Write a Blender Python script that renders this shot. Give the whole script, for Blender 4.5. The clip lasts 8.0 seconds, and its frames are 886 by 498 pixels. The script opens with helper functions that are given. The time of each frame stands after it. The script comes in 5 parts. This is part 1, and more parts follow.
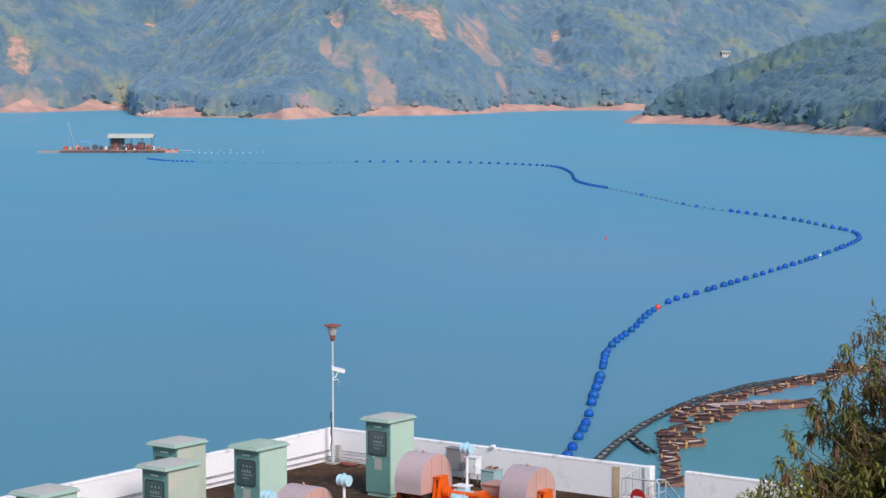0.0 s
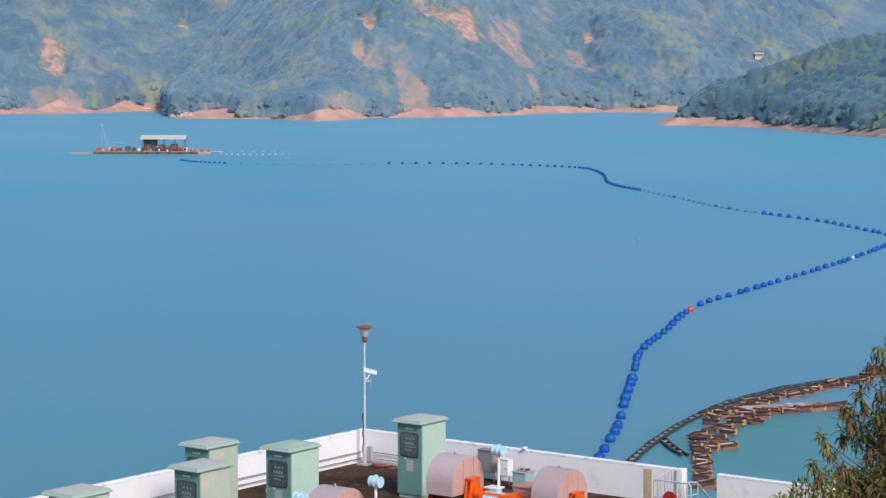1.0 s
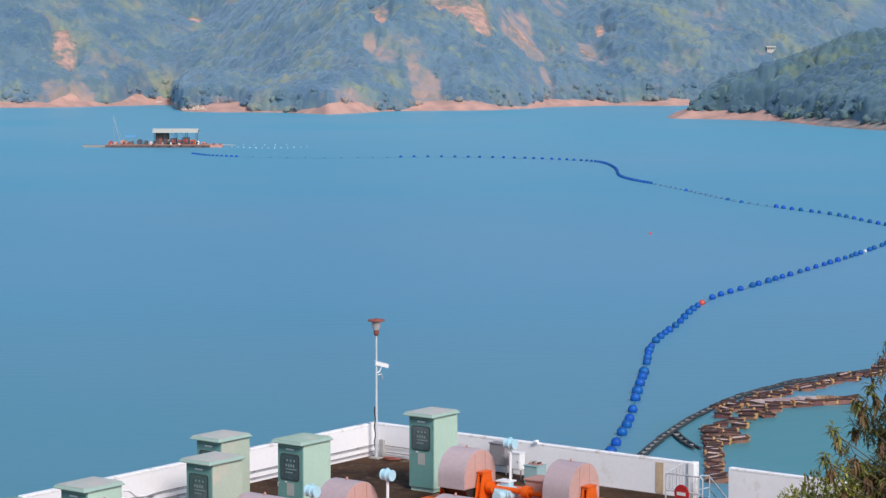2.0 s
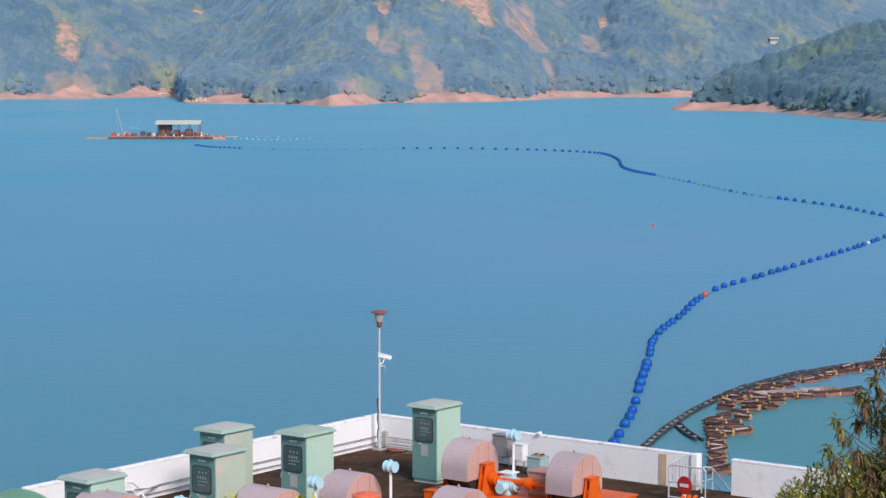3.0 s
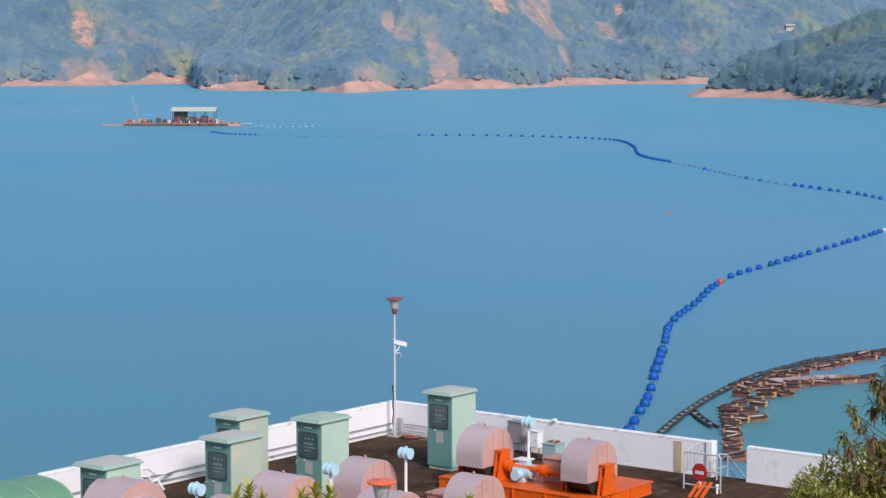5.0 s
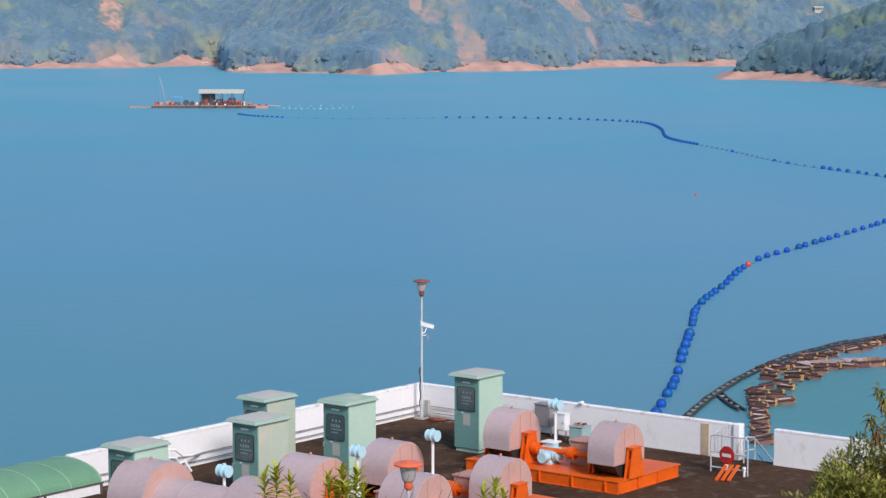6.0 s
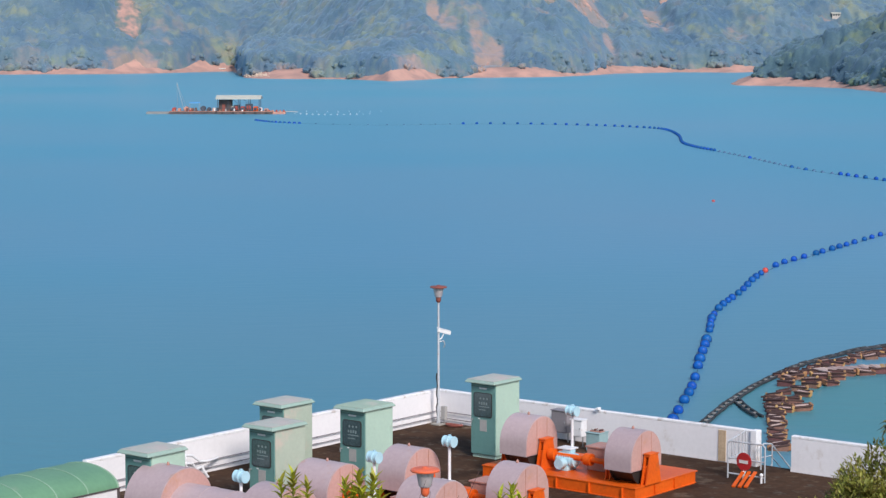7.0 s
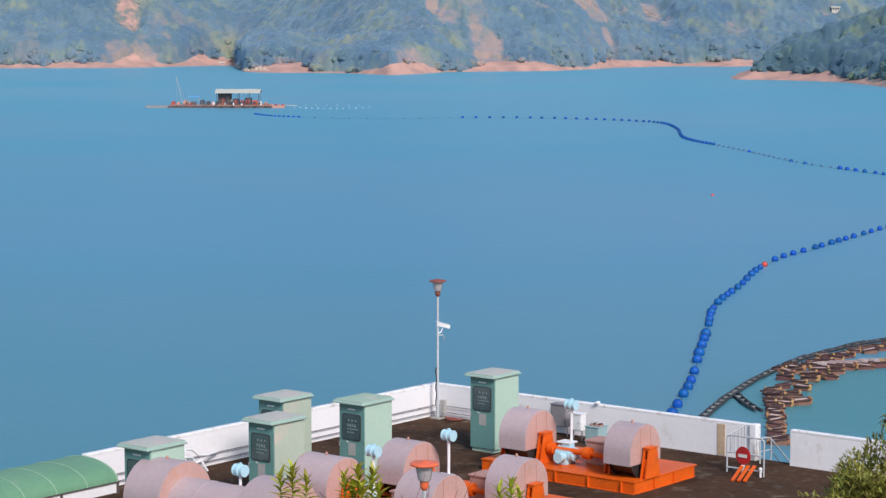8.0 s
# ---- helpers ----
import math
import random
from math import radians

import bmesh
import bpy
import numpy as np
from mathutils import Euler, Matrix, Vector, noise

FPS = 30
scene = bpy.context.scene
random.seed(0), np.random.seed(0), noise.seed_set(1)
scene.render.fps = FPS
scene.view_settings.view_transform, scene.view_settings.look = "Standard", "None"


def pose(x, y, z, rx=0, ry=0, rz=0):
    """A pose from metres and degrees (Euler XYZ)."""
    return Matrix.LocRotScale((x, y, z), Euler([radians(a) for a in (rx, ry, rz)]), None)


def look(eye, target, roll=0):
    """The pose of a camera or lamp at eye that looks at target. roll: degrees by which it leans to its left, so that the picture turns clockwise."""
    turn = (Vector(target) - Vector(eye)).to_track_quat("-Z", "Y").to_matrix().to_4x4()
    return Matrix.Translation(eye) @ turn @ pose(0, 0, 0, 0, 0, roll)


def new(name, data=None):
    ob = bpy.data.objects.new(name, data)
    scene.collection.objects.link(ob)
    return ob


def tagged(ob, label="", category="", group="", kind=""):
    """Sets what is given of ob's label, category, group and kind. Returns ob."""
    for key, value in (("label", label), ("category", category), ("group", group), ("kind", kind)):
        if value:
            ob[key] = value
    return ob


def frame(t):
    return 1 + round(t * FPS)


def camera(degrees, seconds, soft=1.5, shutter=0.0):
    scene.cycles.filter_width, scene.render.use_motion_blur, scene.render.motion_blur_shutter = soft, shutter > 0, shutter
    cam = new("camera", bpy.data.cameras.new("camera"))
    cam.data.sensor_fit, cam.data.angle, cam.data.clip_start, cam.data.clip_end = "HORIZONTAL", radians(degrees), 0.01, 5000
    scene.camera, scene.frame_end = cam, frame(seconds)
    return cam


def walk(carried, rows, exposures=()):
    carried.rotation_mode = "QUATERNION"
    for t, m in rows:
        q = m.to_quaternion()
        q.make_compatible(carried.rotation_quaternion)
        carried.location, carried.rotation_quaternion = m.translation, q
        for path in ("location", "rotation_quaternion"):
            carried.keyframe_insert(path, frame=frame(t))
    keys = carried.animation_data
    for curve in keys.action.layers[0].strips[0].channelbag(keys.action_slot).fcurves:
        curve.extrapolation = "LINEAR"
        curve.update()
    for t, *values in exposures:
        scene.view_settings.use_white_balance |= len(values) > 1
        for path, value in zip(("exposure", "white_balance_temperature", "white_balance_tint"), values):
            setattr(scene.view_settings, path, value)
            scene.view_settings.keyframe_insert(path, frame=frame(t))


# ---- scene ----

# ---- camera: held at one spot, turning by hand ----
LENS = 22.84
EXPOSURE = 0.14
EYE = (0.0, 0.0, 28.0)
cam = camera(LENS, 8.0, soft=1.4)
# seconds, yaw, pitch, roll in degrees
ROWS = [
    (0, -2.7838, -4.7592, 0.0038),
    (0.5, -2.2159, -4.6650, 0.0779),
    (1, -1.9423, -4.7162, 0.0459),
    (1.5, -1.7533, -4.7895, 0.0298),
    (3, -1.5574, -5.1071, 0.0056),
    (3.5, -1.5158, -5.1759, 0.0020),
    (4, -1.3979, -5.2001, 0.0179),
    (4.5, -1.3515, -5.2465, -0.0023),
    (6, -0.4435, -5.9101, -0.0025),
    (6.5, -0.1424, -5.9425, -0.0479),
    (7, 0.0000, -5.7545, 0.0000),
    (7.5, 0.1131, -5.6191, 0.0380),
    (8, -0.0182, -5.9129, 0.0210),
]
walk(cam, [(t, pose(*EYE) @ pose(0, 0, 0, 0, 0, yaw) @ pose(0, 0, 0, 90 + pitch, 0, 0) @ pose(0, 0, 0, 0, 0, roll)) for t, yaw, pitch, roll in ROWS],
     exposures=[(0.0, EXPOSURE), (8.0, EXPOSURE)])

# ---- world and sun ----
SUN_AZIMUTH, SUN_HEIGHT = 157.0, 38.0   # degrees clockwise from +y, degrees above the horizon
world = bpy.data.worlds.new("sky")
scene.world = world
world.use_nodes = True
wn = world.node_tree
sky = wn.nodes.new("ShaderNodeTexSky")
sky.sky_type = "NISHITA"
sky.sun_disc = False
sky.sun_elevation, sky.sun_rotation = radians(SUN_HEIGHT), radians(SUN_AZIMUTH)
sky.air_density, sky.dust_density, sky.ozone_density = 1.2, 1.2, 2.5
wn.links.new(sky.outputs[0], wn.nodes["Background"].inputs[0])
wn.nodes["Background"].inputs[1].default_value = 0.15

sun_data = bpy.data.lights.new("sun", "SUN")
sun_data.energy, sun_data.angle, sun_data.color = 3.2, radians(14.0), (1.0, 0.90, 0.85)
sun = new("sun", sun_data)
az, el = radians(SUN_AZIMUTH), radians(SUN_HEIGHT)
toward = Vector((math.sin(az) * math.cos(el), math.cos(az) * math.cos(el), math.sin(el)))
sun.matrix_world = look(toward * 200, (0, 0, 0))


# ---- materials ----
def mat(name, c1, c2=None, rough=0.6, metal=0.0, size=1.0, fine=8.0, bump=0.15, stain=None, stain_size=0.5,
        stain_amount=0.35, shift=0.0, spec=0.5, island=False, deep=1.0, more=()):
    """A surface: two colours mixed by broad and fine noise, an optional third stain colour, fine relief, and a
    shift of value from piece to piece."""
    m = bpy.data.materials.new(name)
    m.use_nodes = True
    nt = m.node_tree
    n, l = nt.nodes, nt.links
    b = n["Principled BSDF"]
    c2 = c2 or tuple(0.78 * v for v in c1)
    tc = n.new("ShaderNodeTexCoord")
    big, small = n.new("ShaderNodeTexNoise"), n.new("ShaderNodeTexNoise")
    big.inputs["Scale"].default_value, big.inputs["Detail"].default_value = size, 4
    small.inputs["Scale"].default_value, small.inputs["Detail"].default_value = size * fine, 6
    for t in (big, small):
        l.new(tc.outputs["Object"], t.inputs["Vector"])
    add = n.new("ShaderNodeMath")
    add.operation = "MULTIPLY_ADD"
    l.new(small.outputs[0], add.inputs[0])
    add.inputs[1].default_value = 0.5
    half = n.new("ShaderNodeMath")
    half.operation = "MULTIPLY"
    half.inputs[1].default_value = 0.5
    l.new(big.outputs[0], half.inputs[0])
    l.new(half.outputs[0], add.inputs[2])
    ramp = n.new("ShaderNodeValToRGB")
    ramp.color_ramp.elements[0].position, ramp.color_ramp.elements[1].position = 0.36, 0.64
    ramp.color_ramp.elements[0].color, ramp.color_ramp.elements[1].color = (*c2, 1), (*c1, 1)
    l.new(add.outputs[0], ramp.inputs[0])
    colour = ramp.outputs[0]
    stains = [(stain, stain_size, stain_amount)] if stain else []
    for k, (tone, tone_size, amount) in enumerate(stains + list(more)):
        sn = n.new("ShaderNodeTexNoise")
        sn.inputs["Scale"].default_value, sn.inputs["Detail"].default_value, sn.inputs["Roughness"].default_value = tone_size, 8, 0.65
        mv = n.new("ShaderNodeMapping")
        mv.inputs["Location"].default_value = (k * 13.7, k * 5.1, 0)
        l.new(tc.outputs["Object"], mv.inputs["Vector"])
        l.new(mv.outputs[0], sn.inputs["Vector"])
        sr = n.new("ShaderNodeValToRGB")
        sr.color_ramp.elements[0].position, sr.color_ramp.elements[1].position = 0.66 - amount * 0.5, 0.78 - amount * 0.4
        l.new(sn.outputs[0], sr.inputs[0])
        mx = n.new("ShaderNodeMix")
        mx.data_type = "RGBA"
        l.new(sr.outputs[0], mx.inputs[0])
        l.new(colour, mx.inputs[6])
        mx.inputs[7].default_value = (*tone, 1)
        colour = mx.outputs[2]
    if shift:
        if island:
            src = n.new("ShaderNodeNewGeometry").outputs["Random Per Island"]
        else:
            src = n.new("ShaderNodeObjectInfo").outputs["Random"]
        mr = n.new("ShaderNodeMapRange")
        mr.inputs[3].default_value, mr.inputs[4].default_value = 1 - shift, 1 + shift
        l.new(src, mr.inputs[0])
        hs = n.new("ShaderNodeHueSaturation")
        l.new(mr.outputs[0], hs.inputs["Value"])
        hr = n.new("ShaderNodeMapRange")
        hr.inputs[3].default_value, hr.inputs[4].default_value = 0.5 - shift * 0.07, 0.5 + shift * 0.05
        l.new(src, hr.inputs[0])
        l.new(hr.outputs[0], hs.inputs["Hue"])
        l.new(colour, hs.inputs["Color"])
        colour = hs.outputs[0]
    l.new(colour, b.inputs["Base Color"])
    b.inputs["Roughness"].default_value, b.inputs["Metallic"].default_value = rough, metal
    b.inputs["Specular IOR Level"].default_value = spec
    if bump:
        bp = n.new("ShaderNodeBump")
        bp.inputs["Strength"].default_value, bp.inputs["Distance"].default_value = bump, 0.02 * deep
        l.new(small.outputs[0], bp.inputs["Height"])
        l.new(bp.outputs[0], b.inputs["Normal"])
    return m


def water_mat():
    m = bpy.data.materials.new("lake water")
    m.use_nodes = True
    n, l = m.node_tree.nodes, m.node_tree.links
    b = n["Principled BSDF"]
    tc = n.new("ShaderNodeTexCoord")
    broad = n.new("ShaderNodeTexNoise")
    broad.inputs["Scale"].default_value, broad.inputs["Detail"].default_value = 0.0045, 3
    l.new(tc.outputs["Object"], broad.inputs["Vector"])
    ramp = n.new("ShaderNodeValToRGB")
    ramp.color_ramp.elements[0].position, ramp.color_ramp.elements[1].position = 0.3, 0.7
    ramp.color_ramp.elements[0].color, ramp.color_ramp.elements[1].color = (0.050, 0.266, 0.432, 1), (0.108, 0.270, 0.430, 1)
    l.new(broad.outputs[0], ramp.inputs[0])
    # tint by distance: darker and greener by the bank, bluer, then paler far out
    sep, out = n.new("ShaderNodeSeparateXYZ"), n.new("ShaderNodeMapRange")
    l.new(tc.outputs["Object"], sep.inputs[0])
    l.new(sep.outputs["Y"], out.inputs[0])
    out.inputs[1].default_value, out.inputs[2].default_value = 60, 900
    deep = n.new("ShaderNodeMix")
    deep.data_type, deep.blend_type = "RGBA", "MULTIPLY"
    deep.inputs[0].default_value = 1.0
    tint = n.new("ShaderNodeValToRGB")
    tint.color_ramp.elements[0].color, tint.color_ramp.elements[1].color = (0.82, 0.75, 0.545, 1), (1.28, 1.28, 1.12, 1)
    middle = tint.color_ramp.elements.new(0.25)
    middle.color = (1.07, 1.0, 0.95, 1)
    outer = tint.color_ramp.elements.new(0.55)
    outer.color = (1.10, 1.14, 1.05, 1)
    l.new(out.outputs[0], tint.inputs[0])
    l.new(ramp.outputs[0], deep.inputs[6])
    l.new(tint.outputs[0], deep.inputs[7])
    # still green water enclosed by the debris boom
    off, away = n.new("ShaderNodeVectorMath"), n.new("ShaderNodeVectorMath")
    off.operation, away.operation = "SUBTRACT", "LENGTH"
    off.inputs[1].default_value = (38, 160, 0)
    l.new(tc.outputs["Object"], off.inputs[0])
    l.new(off.outputs[0], away.inputs[0])
    near = n.new("ShaderNodeMapRange")
    near.interpolation_type = "SMOOTHSTEP"
    l.new(away.outputs["Value"], near.inputs[0])
    near.inputs[1].default_value, near.inputs[2].default_value, near.inputs[3].default_value, near.inputs[4].default_value = 13, 21, 0.85, 0
    pond = n.new("ShaderNodeMix")
    pond.data_type = "RGBA"
    l.new(near.outputs[0], pond.inputs[0])
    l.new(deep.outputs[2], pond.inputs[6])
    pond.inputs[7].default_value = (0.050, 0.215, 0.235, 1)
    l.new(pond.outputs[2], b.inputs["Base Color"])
    b.inputs["Roughness"].default_value, b.inputs["IOR"].default_value, b.inputs["Specular IOR Level"].default_value = 0.36, 1.33, 0.9
    mp = n.new("ShaderNodeMapping")
    mp.inputs["Scale"].default_value = (0.35, 1.0, 1.0)
    l.new(tc.outputs["Object"], mp.inputs["Vector"])
    rip = n.new("ShaderNodeTexNoise")
    rip.inputs["Scale"].default_value, rip.inputs["Detail"].default_value = 0.55, 4
    l.new(mp.outputs[0], rip.inputs["Vector"])
    bp = n.new("ShaderNodeBump")
    bp.inputs["Strength"].default_value, bp.inputs["Distance"].default_value = 0.45, 0.15
    l.new(rip.outputs[0], bp.inputs["Height"])
    l.new(bp.outputs[0], b.inputs["Normal"])
    return m


def glass_mat():
    m = bpy.data.materials.new("lamp glass")
    m.use_nodes = True
    b = m.node_tree.nodes["Principled BSDF"]
    b.inputs["Base Color"].default_value = (0.66, 0.60, 0.60, 1)
    b.inputs["Transmission Weight"].default_value, b.inputs["Roughness"].default_value = 0.45, 0.3
    return m


def leafy_light(m, part_through):
    """Lets part of the light through thin leaves, in their own colour."""
    n, l = m.node_tree.nodes, m.node_tree.links
    b, out = n["Principled BSDF"], n["Material Output"]
    t, mix = n.new("ShaderNodeBsdfTranslucent"), n.new("ShaderNodeMixShader")
    l.new(b.inputs["Base Color"].links[0].from_socket, t.inputs["Color"])
    mix.inputs[0].default_value = part_through
    l.new(b.outputs[0], mix.inputs[1])
    l.new(t.outputs[0], mix.inputs[2])
    l.new(mix.outputs[0], out.inputs["Surface"])
    return m


def hazy(m, weight):
    """A bluish sheen that paints distance haze onto far leaves."""
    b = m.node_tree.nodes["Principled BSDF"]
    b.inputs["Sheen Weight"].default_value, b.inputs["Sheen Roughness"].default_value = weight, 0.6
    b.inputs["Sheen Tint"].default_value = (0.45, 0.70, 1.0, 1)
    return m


def masked(m, mask, tone, tone2, size, low=0.3, high=0.7):
    """Lays a second ground cover over a surface where the mesh's mask says so, with a ragged edge."""
    n, l = m.node_tree.nodes, m.node_tree.links
    b = n["Principled BSDF"]
    before = b.inputs["Base Color"].links[0].from_socket
    at, tc = n.new("ShaderNodeAttribute"), n.new("ShaderNodeTexCoord")
    at.attribute_name = mask
    ragged, broad = n.new("ShaderNodeTexNoise"), n.new("ShaderNodeTexNoise")
    ragged.inputs["Scale"].default_value, ragged.inputs["Detail"].default_value, ragged.inputs["Roughness"].default_value = size, 6, 0.65
    broad.inputs["Scale"].default_value, broad.inputs["Detail"].default_value = size * 0.5, 5
    for t in (ragged, broad):
        l.new(tc.outputs["Object"], t.inputs["Vector"])
    add = n.new("ShaderNodeMath")
    add.operation = "MULTIPLY_ADD"
    add.inputs[1].default_value = 1.7
    l.new(ragged.outputs[0], add.inputs[0])
    less = n.new("ShaderNodeMath")
    less.operation = "SUBTRACT"
    less.inputs[1].default_value = 0.82
    l.new(at.outputs["Fac"], less.inputs[0])
    l.new(less.outputs[0], add.inputs[2])
    edge = n.new("ShaderNodeMapRange")
    edge.interpolation_type = "SMOOTHSTEP"
    edge.inputs[1].default_value, edge.inputs[2].default_value = low, high
    l.new(add.outputs[0], edge.inputs[0])
    ramp = n.new("ShaderNodeValToRGB")
    ramp.color_ramp.elements[0].position, ramp.color_ramp.elements[1].position = 0.36, 0.64
    ramp.color_ramp.elements[0].color, ramp.color_ramp.elements[1].color = (*tone2, 1), (*tone, 1)
    l.new(broad.outputs[0], ramp.inputs[0])
    mx = n.new("ShaderNodeMix")
    mx.data_type = "RGBA"
    l.new(edge.outputs[0], mx.inputs[0])
    l.new(before, mx.inputs[6])
    l.new(ramp.outputs[0], mx.inputs[7])
    l.new(mx.outputs[2], b.inputs["Base Color"])
    return m


